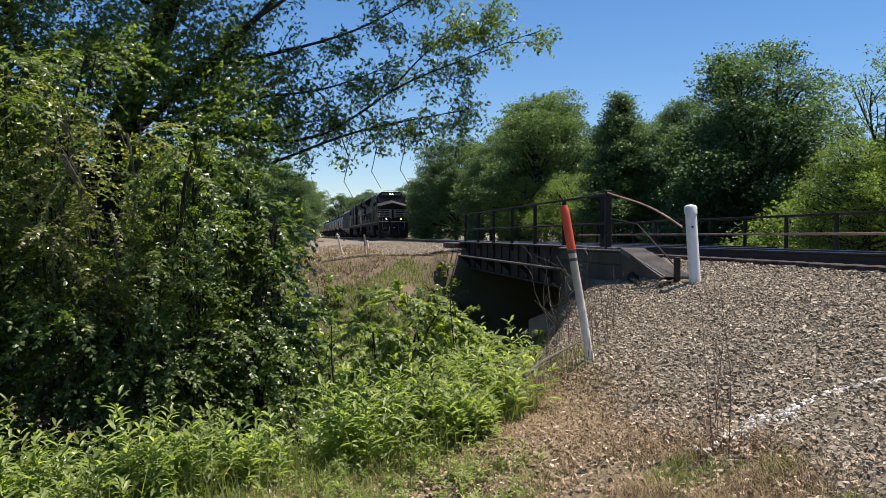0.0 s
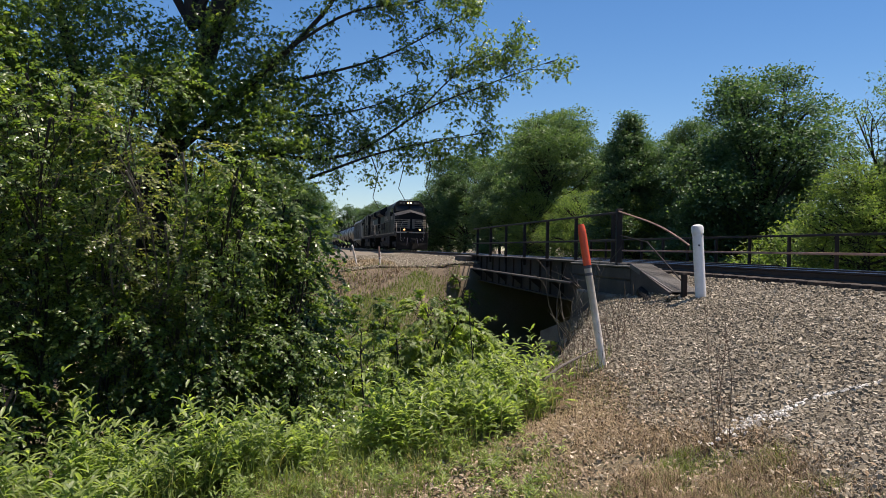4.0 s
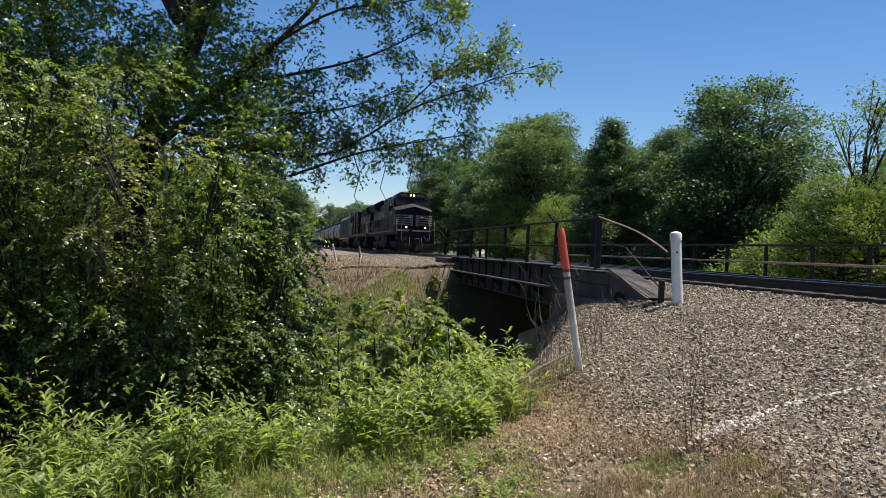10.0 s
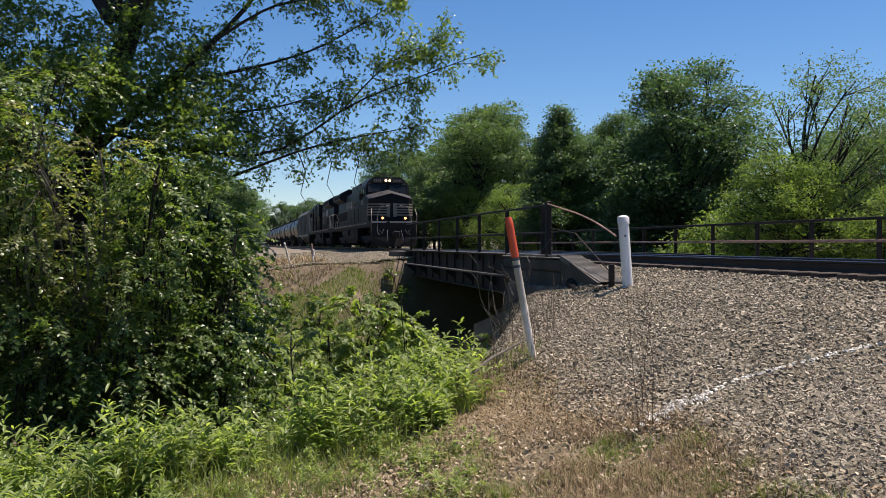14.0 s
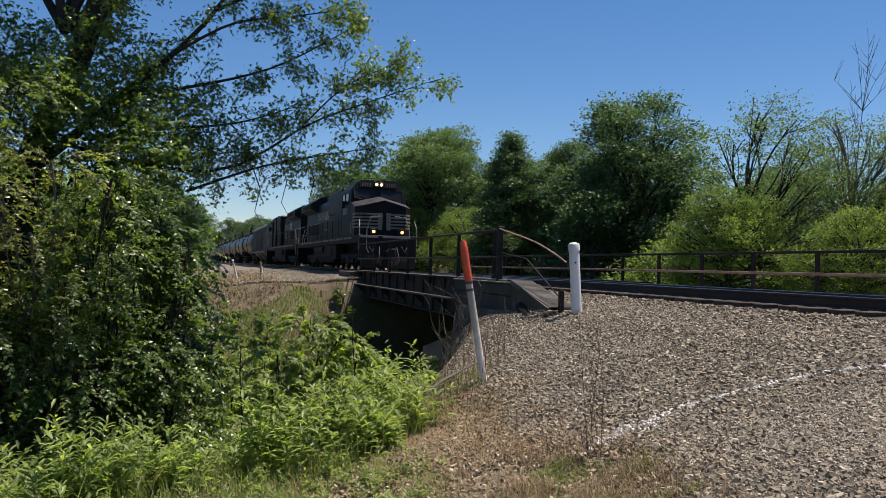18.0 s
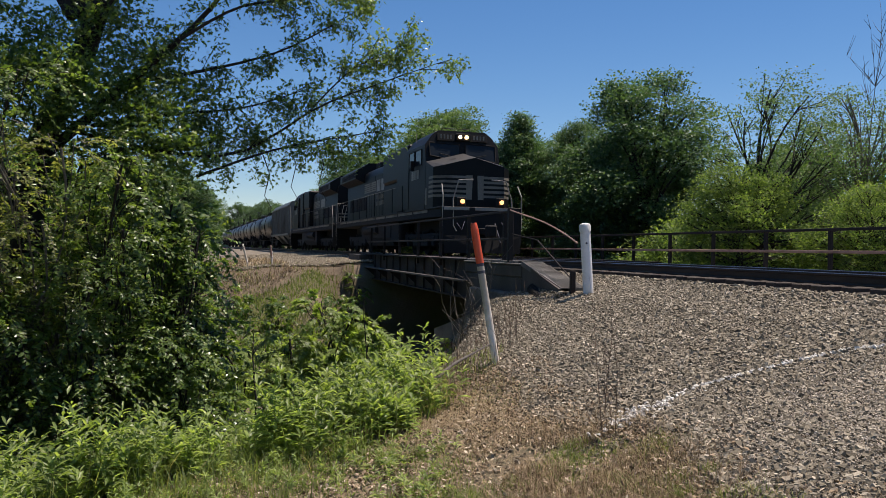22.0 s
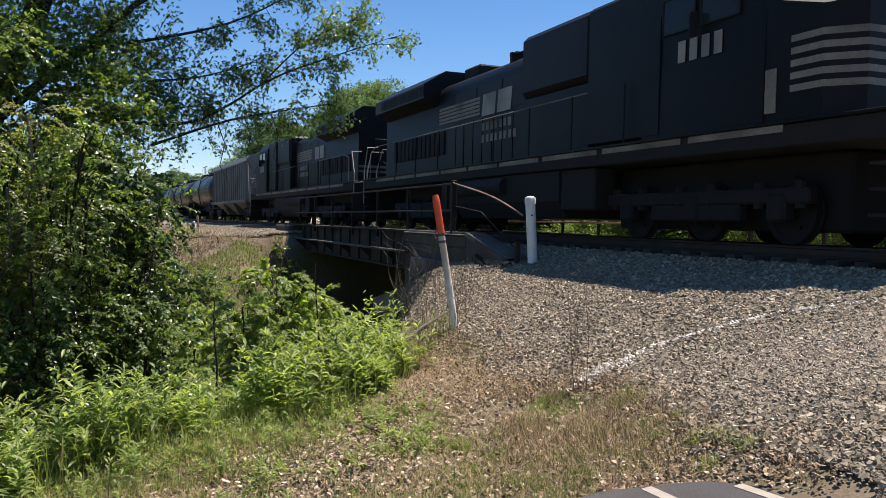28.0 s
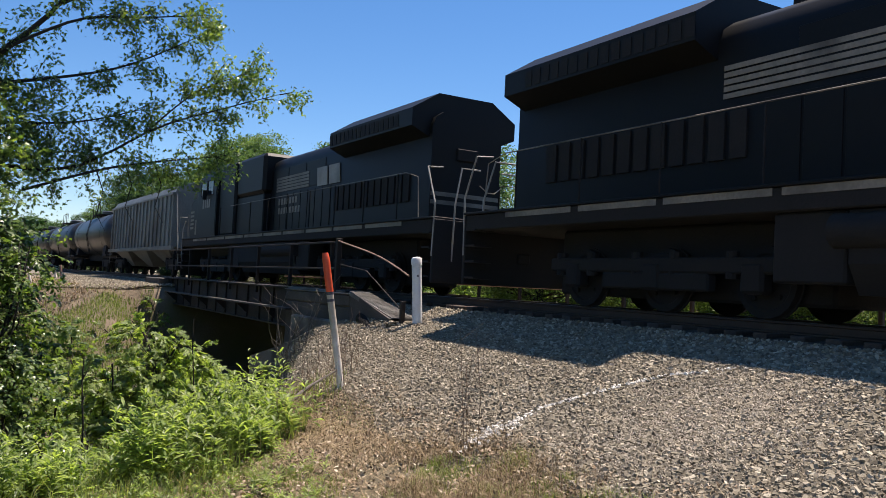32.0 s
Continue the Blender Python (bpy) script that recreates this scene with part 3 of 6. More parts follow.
# far abutment with a wing wall stepping down towards the ravine floor
part("abutment", Mesh().box(7.3, 13.8, 36.6, 39.0, -3.2, 1.5, 0.03).box(7.35, 8.3, 36.55, 39.6, 1.502, DECK_Z - 0.055, 0.03), M_CONCRETE, bridge, "stained dark concrete abutment on the far bank")
part("wing_wall", Mesh().box(6.72, 7.298, 36.5, 38.6, -3.2, 1.28, 0.05), M_CONCRETE, bridge, "stepped dark concrete wing wall")
part("wing_wall", Mesh().box(6.2, 6.718, 36.4, 38.4, -3.2, 0.75, 0.05), M_CONCRETE, bridge, "stepped dark concrete wing wall")
part("wing_wall", Mesh().box(5.72, 6.198, 36.3, 38.2, -3.2, -0.05, 0.05), M_CONCRETE, bridge, "stepped dark concrete wing wall")
for x0, x1, y0, zz in ((6.15, 7.0, 36.2, 0.4), (5.7, 6.6, 36.0, -0.42), (6.6, 7.5, 36.2, 0.9)):
    part("broken_ledge", Mesh().box(x0, x1, y0, y0 + 0.5, zz - 0.1, zz, 0.02), M_PLINTH, bridge, "broken pale concrete ledge")
part("wing_wall", Mesh().prism([(16.98, DECK_Z - 0.06), (16.8, DECK_Z - 0.06), (15.0, 1.36), (15.0, 0.5), (16.98, 0.5)], "x", 7.6, 7.9), M_CONCRETE, bridge, "sloping concrete wing wall")
RAMP = [Vector(p) for p in ((7.58, 17.0, DECK_Z), (8.06, 17.0, DECK_Z), (8.2, 15.0, 1.38), (7.66, 15.0, 1.38))]
part("sloping_slab", Mesh().add(RAMP + [p - Vector((0, 0, 0.1)) for p in RAMP], [(0, 1, 2, 3), (7, 6, 5, 4), (0, 4, 5, 1), (1, 5, 6, 2), (2, 6, 7, 3), (3, 7, 4, 0)]), M_EDGE, bridge, "textured grey ramp slab")
for i in range(30):
    f = (i + 0.5) / 30
    a, c = RAMP[0].lerp(RAMP[3], f), RAMP[1].lerp(RAMP[2], f)
    part("ramp_rib", Mesh().tube([a + Vector((0.02, 0, 0.003)), c + Vector((-0.02, 0, 0.003))], 0.008, 4), M_EDGE, bridge)
# handrail on the near side
HX = 7.7
for j in range(7):
    yy = 18.42 + 2.86 * j
    k = Mesh().box(HX - 0.045, HX + 0.045, yy - 0.01, yy + 0.01, DECK_Z - 0.25, DECK_Z + 1.15).box(HX - 0.045, HX - 0.03, yy - 0.04, yy + 0.04, DECK_Z - 0.25, DECK_Z + 1.15)
    part("handrail_post", k, M_STEEL, bridge)
for zz in (1.13, 0.5):
    part("handrail_bar", Mesh().box(HX - 0.06, HX - 0.02, 18.0, 36.4, DECK_Z + zz - 0.025, DECK_Z + zz + 0.025, 0.008), M_STEEL, bridge)
# guard rail on the far side runs on past the bridge
FX = 13.45
for i in range(17):
    yy = 4.0 + i * 2.1
    part("guard_post", Mesh().box(FX - 0.04, FX + 0.04, yy - 0.04, yy + 0.04, 0.9, 2.66, 0.008), M_STEEL, bridge)
for zz, mat in ((2.63, M_STEEL), (2.17, M_BARRUST)):
    part("guard_bar", Mesh().box(FX - 0.07, FX - 0.045, 3.0, 38.0, zz - 0.03, zz + 0.03, 0.006), mat, bridge)
part("fascia", Mesh().box(GX1 - 0.1, GX1 + 0.1, 3.0, 21.2, 0.7, 1.55, 0.02), M_CONCRETE, bridge)

# ---- train ----
def wheelset(parent, y, r=0.52):
    """Two wheels on an axle, in a frame of its own so that it can turn."""
    k = Mesh()
    for sx in (-1, 1):
        k.lathe([(sx * 0.69, r * 0.55), (sx * 0.69, r + 0.03), (sx * 0.715, r + 0.03), (sx * 0.72, r), (sx * 0.82, r - 0.01), (sx * 0.82, r * 0.8), (sx * 0.79, r * 0.75), (sx * 0.79, r * 0.35), (sx * 0.84, r * 0.3), (sx * 0.84, 0.02)], "x", (0, 0, 0), 20)
        for a in range(4):
            c, s = math.cos(a * math.pi / 2), math.sin(a * math.pi / 2)
            k.lathe([(sx * 0.79, 0.04), (sx * 0.83, 0.04)], "x", (0, 0.3 * c, 0.3 * s), 8)
    k.lathe([(-0.7, 0.09), (0.7, 0.09)], "x", (0, 0, 0), 10)
    ob = part("wheelset", k, M_UNDER, parent, "steel wheels on an axle")
    ob.matrix_basis = pose(0, y, r)
    return ob


def truck_frame(parent, y, axles, reach, r=0.52, name="truck_frame"):
    k = Mesh()
    for sx in (-1, 1):
        x0, x1 = sorted((sx * 0.92, sx * 1.12))
        k.box(x0, x1, y - reach, y + reach, 0.62, 0.86, 0.03)
        k.box(x0, x1, y - reach * 0.45, y + reach * 0.45, 0.35, 0.62, 0.03)
        for a in axles:
            k.box(x0 - 0.03, x1 + 0.03, y + a - 0.2, y + a + 0.2, 0.34, 0.78, 0.05)
            for s in (-0.42, 0.42):
                k.lathe([(0.55, 0.1), (0.95, 0.1)], "z", (sx * 1.02, y + a + s, 0.0), 10)
    k.box(-0.9, 0.9, y - 0.35, y + 0.35, 0.5, 0.95, 0.03)
    return part(name, k, M_UNDER, parent, "grimy cast steel truck frame")


def text_bars(mesh, x, y0, y1, z0, z1, count, gap=0.25):
    """Upright bars in the place of a row of letters on a side facing -x."""
    step = (y1 - y0) / count
    for i in range(count):
        mesh.box(x - 0.006, x + 0.002, y0 + i * step, y0 + (i + 1 - gap) * step, z0, z1)


def rod(mesh, pts, r=0.02, sides=6):
    mesh.tube(pts, r, sides)


def build_locomotive():
    """Front at y = 0 facing -y, rail top at z = 0."""
    t = thing("locomotive", "black six-axle diesel freight locomotive with white nose stripes", "locomotive", "locomotives at the head of the train")
    # frame, walkway and tank
    k = Mesh().box(-1.5, 1.5, -0.75, 22.05, 1.42, 1.74, 0.02)
    part("underframe", k, M_UNDER, t)
    part("walkway", Mesh().box(-1.55, 1.55, -0.8, 22.1, 1.742, 1.79, 0.01), M_BLACK, t)
    for sx in (-1, 1):
        k = Mesh()
        for a, b in ((1.1, 3.2), (3.4, 5.8), (6.0, 8.2), (8.4, 10.4), (10.55, 12.3), (12.45, 14.3), (14.45, 16.4), (16.55, 18.4), (18.6, 20.6)):
            x0, x1 = sorted((sx * 1.502, sx * 1.512))
            k.box(x0, x1, a, b, 1.63, 1.735)
        part("sill_stripe", k, M_STRIPE, t, "worn pale stripe along the walkway edge")
    part("fuel_tank", Mesh().prism([(-1.42, 1.40), (-1.42, 0.75), (-1.2, 0.38), (1.2, 0.38), (1.42, 0.75), (1.42, 1.40)], "y", 7.6, 13.4), M_UNDER, t)
    for sx in (-1, 1):
        k = Mesh()
        x0, x1 = sorted((sx * 0.9, sx * 1.4))
        k.box(x0, x1, 13.45, 14.5, 0.5, 1.41, 0.03)
        part("equipment_box", Mesh().box(x0, x1, 6.2, 7.55, 0.55, 1.41, 0.03), M_UNDER, t)
        part("equipment_box", k, M_UNDER, t)
        k = Mesh().lathe([(-3.8, 0.22), (-0.4, 0.22)], "y", (sx * 1.38, 14.0, 1.15), 14)
        part("air_tank", k, M_UNDER, t, smooth=True)
    for yc in (3.55, 17.0):
        part("motor_block", Mesh().box(-0.62, 0.62, yc - 2.9, yc + 2.9, 0.2, 1.41, 0.05), M_UNDER, t)
    for yc in (3.55, 17.0):
        truck_frame(t, yc, (-1.95, 0, 1.95), 2.6)
    sets = [wheelset(t, yc + a) for yc in (3.55, 17.0) for a in (-1.95, 0, 1.95)]
    # pilot, plow, steps
    k = Mesh().box(-1.5, 1.5, -0.95, -0.78, 0.45, 1.78, 0.02)
    k.hull([(-1.45, -0.98, 0.12), (1.45, -0.98, 0.12), (-1.45, -0.98, 0.75), (1.45, -0.98, 0.75), (0, -1.2, 0.12), (0, -1.12, 0.75)])
    part("pilot", k, M_UNDER, t, "black pilot plate with a plow")
    for sx in (-1, 1):
        x0, x1 = sorted((sx * 1.05, sx * 1.52))
        for i in range(4):
            for y0 in (-0.75, 21.65):
                part("step", Mesh().box(x0, x1, y0, y0 + 0.35, 0.42 + i * 0.33, 0.46 + i * 0.33), M_UNDER, t)
    k = Mesh().box(-0.16, 0.16, -1.75, -0.9, 0.78, 1.02, 0.03).box(-0.2, 0.2, -1.95, -1.7, 0.68, 1.12, 0.05)
    part("coupler", k, M_UNDER, t)
    k = Mesh().box(-0.16, 0.16, 22.0, 22.6, 0.78, 1.02, 0.03).box(-0.2, 0.2, 22.55, 22.85, 0.68, 1.12, 0.05)
    part("coupler", k, M_UNDER, t)
    for sx in (-1, 1):
        k = Mesh()
        rod(k, [(sx * 0.45, -0.98, 1.2), (sx * 0.5, -1.25, 0.75), (sx * 0.55, -1.3, 0.5)], 0.025)
        rod(k, [(sx * 0.7, -0.98, 1.25), (sx * 0.85, -1.12, 0.95), (sx * 1.0, -0.98, 1.2)], 0.02)
        part("air_hose", k, M_BAND, t, "dark air hose")
    part("rear_pilot", Mesh().box(-1.5, 1.5, 22.06, 22.16, 0.3, 1.74, 0.02), M_UNDER, t, "black rear end plate")
    part("pilot_stripe", Mesh().box(-1.48, -0.52, -0.965, -0.952, 1.66, 1.76).box(-0.3, 1.2, -0.965, -0.952, 1.66, 1.76), M_WHITE, t)
    # nose: bevelled corners, sloping top that falls to either side
    nose = Mesh().hull([(sx * x, yy, zz) for sx in (-1, 1) for x, yy, zz in ((1.5, 0.42, 1.79), (1.5, 2.1, 1.79), (1.5, 0.42, 3.30), (1.15, 0.0, 1.79), (1.15, 0.0, 3.36), (0.0, 0.0, 3.66), (1.5, 1.6, 3.62), (0.0, 1.6, 4.0))])
    part("nose", nose, M_BLACK, t, "black wide nose", smooth=False)
    top = Mesh()
    for sx in (-1, 1):
        top.add([(sx * 1.5, 0.42, 3.306), (sx * 1.15, 0.0, 3.366), (sx * 0.0, 0.0, 3.668), (0, 1.45, 3.97), (sx * 1.5, 1.45, 3.59)], [(0, 1, 2, 3, 4)])
    part("nose_top", top, M_NOSETOP, t, "grey top panels of the nose, lighter than its sides")
    # white bands round the nose
    for i in range(5):
        z0 = 2.18 + i * 0.175
        for sx in (-1, 1):
            k = Mesh()
            p = [(sx * 1.506, 1.0, z0), (sx * 1.506, 0.418, z0), (sx * 1.152, -0.006, z0), (sx * 0.34, -0.006, z0)]
            q = [(a, b, z0 + 0.095) for a, b, _ in p]
            k.add(p + q, [(i, i + 1, i + 5, i + 4) for i in range(3)])
            part("nose_band", k, M_STRIPE, t, "white nose band")
    k = Mesh()
    for sx in (-1, 1):
        k.add([(sx * 0.34, -0.007, 2.10), (sx * 0.12, -0.007, 2.10), (sx * 0.09, -0.007, 3.0), (sx * 0.34, -0.007, 3.0)], [(0, 1, 2, 3)])
    part("emblem", k, M_STRIPE, t, "pale emblem panels")
    part("nose_door", Mesh().box(-0.36, 0.36, -0.005, 0.02, 1.85, 3.3, 0.002), M_BLACK, t)
    # cab
    cab = Mesh().hull([(sx * a, yy, zz) for sx in (-1, 1) for a, yy, zz in ((1.52, 1.5, 1.79), (1.52, 4.5, 1.79), (1.5, 1.5, 3.6), (1.5, 1.64, 4.28), (1.5, 4.5, 4.28), (1.22, 1.68, 4.66), (1.22, 4.5, 4.66), (0.95, 1.7, 4.86), (0.95, 4.5, 4.86))])
    part("cab", cab, M_BLACK, t, "black cab")
    for sx in (-1, 1):
        x0, x1 = sorted((sx * 0.12, sx * 1.34))
        w = Mesh().add([(x0, 1.485, 3.86), (x1, 1.485, 3.68), (x1, 1.61, 4.32), (x0, 1.61, 4.36)], [(0, 1, 2, 3)])
        win = part("windshield", w, M_GLASS, t, "dark windshield pane")
        fr = Mesh()
        for a, b in (((x0, 1.475, 3.85), (x1, 1.475, 3.67)), ((x0, 1.6, 4.37), (x1, 1.6, 4.33)), ((x0, 1.475, 3.85), (x0, 1.6, 4.37)), ((x1, 1.475, 3.67), (x1, 1.6, 4.33))):
            rod(fr, [a, b], 0.022, 5)
        part("window_frame", fr, M_UNDER, win)
        rodm = Mesh()
        rod(rodm, [(sx * 0.4, 1.46, 3.82), (sx * 0.95, 1.5, 3.95)], 0.012, 5)
        part("wiper", rodm, M_UNDER, win)
        for a, b in ((2.05, 2.95), (3.1, 3.95)):
            sw = part("side_window", Mesh().box(*sorted((sx * 1.505, sx * 1.522)), a, b, 3.55, 4.12), M_GLASS, t, "dark cab side window")
            f = Mesh()
            for p, q in (((a, 3.53), (b, 3.53)), ((a, 4.13), (b, 4.13)), ((a, 3.53), (a, 4.13)), ((b, 3.53), (b, 4.13))):
                rod(f, [(sx * 1.524, *p), (sx * 1.524, *q)], 0.02, 5)
            part("window_frame", f, M_UNDER, sw)
        part("number_board", Mesh().hull([(sx * a, yy, zz) for a in (0.32, 1.02) for yy, zz in ((1.56, 4.46), (1.85, 4.46), (1.60, 4.75), (1.85, 4.75))]), M_UNDER, t)
        for i in range(4):
            xx = sx * 0.67 - 0.24 + i * 0.13
            part("number_bar", Mesh().box(xx, xx + 0.07, 1.55, 1.558, 4.53, 4.69), M_STRIPE, t)
        # number on the cab side, as bars
        for i in range(4):
            x0, x1 = sorted((sx * 1.523, sx * 1.53))
            part("side_number_bar", Mesh().box(x0, x1, 2.42 + i * 0.3, 2.42 + i * 0.3 + 0.19, 3.0, 3.36), M_WHITE, t, "pale number bar on the cab side")
        part("cab_panel", Mesh().box(*sorted((sx * 1.501, sx * 1.512)), 1.26, 1.48, 1.92, 2.56), M_STRIPE, t, "faded pale panel")
        part("door", Mesh().box(*sorted((sx * 1.52, sx * 1.535)), 4.0, 4.42, 1.85, 3.9, 0.006), M_BLACK, t)
        part("mirror", Mesh().box(*sorted((sx * 1.55, sx * 1.72)), 2.98, 3.02, 3.35, 3.75, 0.01), M_UNDER, t)
        lens = Mesh().lathe([(-0.03, 0.078), (0.02, 0.078)], "y", (sx * 0.75, -0.86, 1.98), 16)
        d = part("ditch_light", Mesh().box(sx * 0.75 - 0.14, sx * 0.75 + 0.14, -0.83, -0.6, 1.80, 2.14, 0.03), M_UNDER, t)
        part("lens", lens, M_DITCH, d, "glowing amber ditch lamp")
    part("headlight_housing", Mesh().box(-0.27, 0.27, 1.50, 1.85, 4.46, 4.76, 0.03), M_UNDER, t)
    for sx in (-1, 1):
        part("headlight", Mesh().lathe([(-0.03, 0.07), (0.02, 0.07)], "y", (sx * 0.13, 1.48, 4.61), 16), M_HEAD, t, "glowing twin headlight")
    k = Mesh()
    rod(k, [(-0.75, 1.92, 4.98), (0.4, 1.92, 4.98)], 0.015, 5)
    for xx in (-0.75, -0.2, 0.4):
        rod(k, [(xx, 1.92, 4.84), (xx, 1.92, 4.98)], 0.012, 5)
    part("roof_rail", k, M_BLACK, t)
    k = Mesh()
    for i in range(3):
        k.lathe([(0, 0.03), (0.3, 0.035), (0.42, 0.09)], "y", (-0.62 + 0.14 * i, 11.2, 4.66 + 0.05 * (i % 2)), 10)
    k.box(-0.75, -0.2, 11.4, 11.5, 4.4, 4.70)
    part("air_horn", k, M_UNDER, t, "air horn on the roof")
    # long hood with doors
    hood = Mesh().prism([(-1.0, 1.79), (-1.0, 4.05), (-0.92, 4.3), (-0.7, 4.45), (0.7, 4.45), (0.92, 4.3), (1.0, 4.05), (1.0, 1.79)], "y", 4.5, 21.0)
    part("long_hood", hood, M_BLACK, t, "black long hood", smooth=True)
    part("control_cabinet", Mesh().box(-1.42, 1.42, 4.51, 6.6, 1.792, 4.62, 0.08), M_BLACK, t)
    part("blower_housing", Mesh().box(-1.3, 1.3, 6.61, 9.7, 1.792, 3.2, 0.04).box(-1.35, 1.35, 6.61, 9.7, 3.21, 4.66, 0.12), M_BLACK, t)
    for sx in (-1, 1):
        for i in range(10):
            y0 = 8.85 + i * 0.62
            part("hood_door", Mesh().box(*sorted((sx * 1.0, sx * 1.02)), y0, y0 + 0.57, 1.86, 3.1, 0.006), M_BLACK, t)
        for j in range(4):
            y0 = 8.2 + j * 1.6
            part("upper_panel", Mesh().box(*sorted((sx * 1.0, sx * 1.015)), y0, y0 + 1.5, 3.2, 4.0, 0.006), M_BLACK, t)
        # brand block: stripes and a plain block, then two rows of bars
        for i in range(5):
            k = Mesh()
            x0, x1 = sorted((sx * 1.017, sx * 1.024))
            z0 = 3.2 + i * 0.105
            if sx < 0:
                k.box(x0, x1, 12.75, 15.75, z0, z0 + 0.075)
            else:
                k.box(x0, x1, 10.2, 13.2, z0, z0 + 0.075)
            part("side_stripe", k, M_STRIPE, t, "worn white side stripe")
        k = Mesh()
        for a in ((10.85, 11.65), (11.78, 12.6)):
            a = a if sx < 0 else (a[0] + 3.1, a[1] + 3.1)
            x0, x1 = sorted((sx * 1.017, sx * 1.026))
            k.hull([(xx, yy, zz) for xx in (x0, x1) for yy, zz in ((a[0], 3.14), (a[1], 3.14), (a[0] - 0.08, 3.72), (a[1] - 0.08, 3.72))])
        part("brand_block", k, M_WHITE, t, "plain pale blocks in the place of the owner's mark")
        for z0, cnt, wid in ((2.74, 7, 1.85), (2.42, 8, 2.15)):
            for i in range(cnt):
                x0, x1 = sorted((sx * 1.022, sx * 1.03))
                yy = 10.5 + (2.15 - wid) * (sx < 0) + i * wid / cnt
                part("name_bar", Mesh().box(x0, x1, yy, yy + wid / cnt * 0.62, z0, z0 + 0.21), M_STRIPE, t)
        # radiator wings at the rear
        k = Mesh()
        for i in range(16):
            y0 = 15.9 + i * 0.27
            k.box(*sorted((sx * 1.49, sx * 1.51)), y0, y0 + 0.2, 4.1, 4.4)
        part("radiator_grille", k, M_UNDER, t)
        k = Mesh()
        for i in range(12):
            k.box(*sorted((sx * 1.0, sx * 1.04)), 15.3 + i * 0.4, 15.3 + i * 0.4 + 0.3, 2.3, 3.0)
        part("louvres", k, M_UNDER, t)
        # handrails along the walkway
        for i in range(9):
            yy = 5.1 + i * 1.9
            rodm = Mesh()
            rod(rodm, [(sx * 1.5, yy, 1.79), (sx * 1.5, yy, 2.90)], 0.018, 6)
            part("stanchion", rodm, M_UNDER, t)
        rodm = Mesh()
        rod(rodm, [(sx * 1.5, 6.4, 2.90), (sx * 1.5, 12.9, 2.90), (sx * 1.5, 20.7, 2.90), (sx * 1.5, 21.3, 2.75), (sx * 1.5, 21.4, 1.8)], 0.013, 6)
        part("handrail", rodm, M_STRIPE, t, "thin pale handrail")
        # grab rails at both ends
        for pts in (
            [(sx * 1.0, -0.97, 0.9), (sx * 1.12, -0.97, 1.1), (sx * 1.12, -0.9, 2.05), (sx * 0.9, -0.85, 2.75), (sx * 0.35, -0.85, 2.78)],
            [(sx * 1.5, -0.9, 1.05), (sx * 1.5, -0.9, 2.2), (sx * 1.46, -0.6, 2.6)],
            [(sx * 1.5, 22.1, 0.9), (sx * 1.5, 22.15, 2.1), (sx * 1.5, 21.75, 2.95), (sx * 1.1, 21.75, 2.98)],
            [(sx * 1.0, 22.15, 0.8), (sx * 1.0, 22.2, 2.1), (sx * 0.8, 22.1, 2.95), (sx * 0.3, 22.1, 2.95)],
        ):
            rodm = Mesh()
            rod(rodm, pts, 0.022, 6)
            part("grab_rail", rodm, M_WHITE, t, "pale grab rail")
    part("rear_walkway_chain", Mesh().tube([(-0.3, 22.1, 2.6), (-0.1, 22.13, 2.45), (0.1, 22.13, 2.45), (0.3, 22.1, 2.6)], 0.014, 5), M_STRIPE, t)
    wing = [(-1.5, 4.04), (-1.5, 4.47), (-0.78, 4.92), (0.78, 4.92), (1.5, 4.47), (1.5, 4.04), (1.0, 3.82), (-1.0, 3.82)]
    part("radiator_wing", Mesh().prism(wing, "y", 15.9, 20.85), M_BLACK, t, "flared black radiator section")
    part("exhaust_outlet", Mesh().box(-0.55, 0.55, 13.9, 15.0, 4.44, 4.84, 0.05), M_UNDER, t)
    part("roof_hatch", Mesh().box(-0.6, 0.6, 8.3, 9.5, 4.44, 4.53, 0.03), M_BLACK, t)
    part("rear_headlight", Mesh().box(-0.3, 0.3, 20.98, 21.06, 3.3, 3.6, 0.02), M_UNDER, t)
    for i in range(2):
        part("rear_band", Mesh().box(-0.98, 0.98, 21.001, 21.008, 2.2 + i * 0.2, 2.3 + i * 0.2), M_STRIPE, t)
    k = Mesh()
    rod(k, [(-0.6, 22.1, 1.3), (-0.5, 22.35, 0.9), (-0.35, 22.15, 1.35), (-0.2, 22.4, 1.0)], 0.025)
    part("hoses", k, M_UNDER, t)
    rodm = Mesh()
    rod(rodm, [(-1.3, 3.6, 4.3), (-1.32, 3.65, 4.95)], 0.012, 5)
    part("antenna", rodm, M_WHITE, t)
    return t, sets


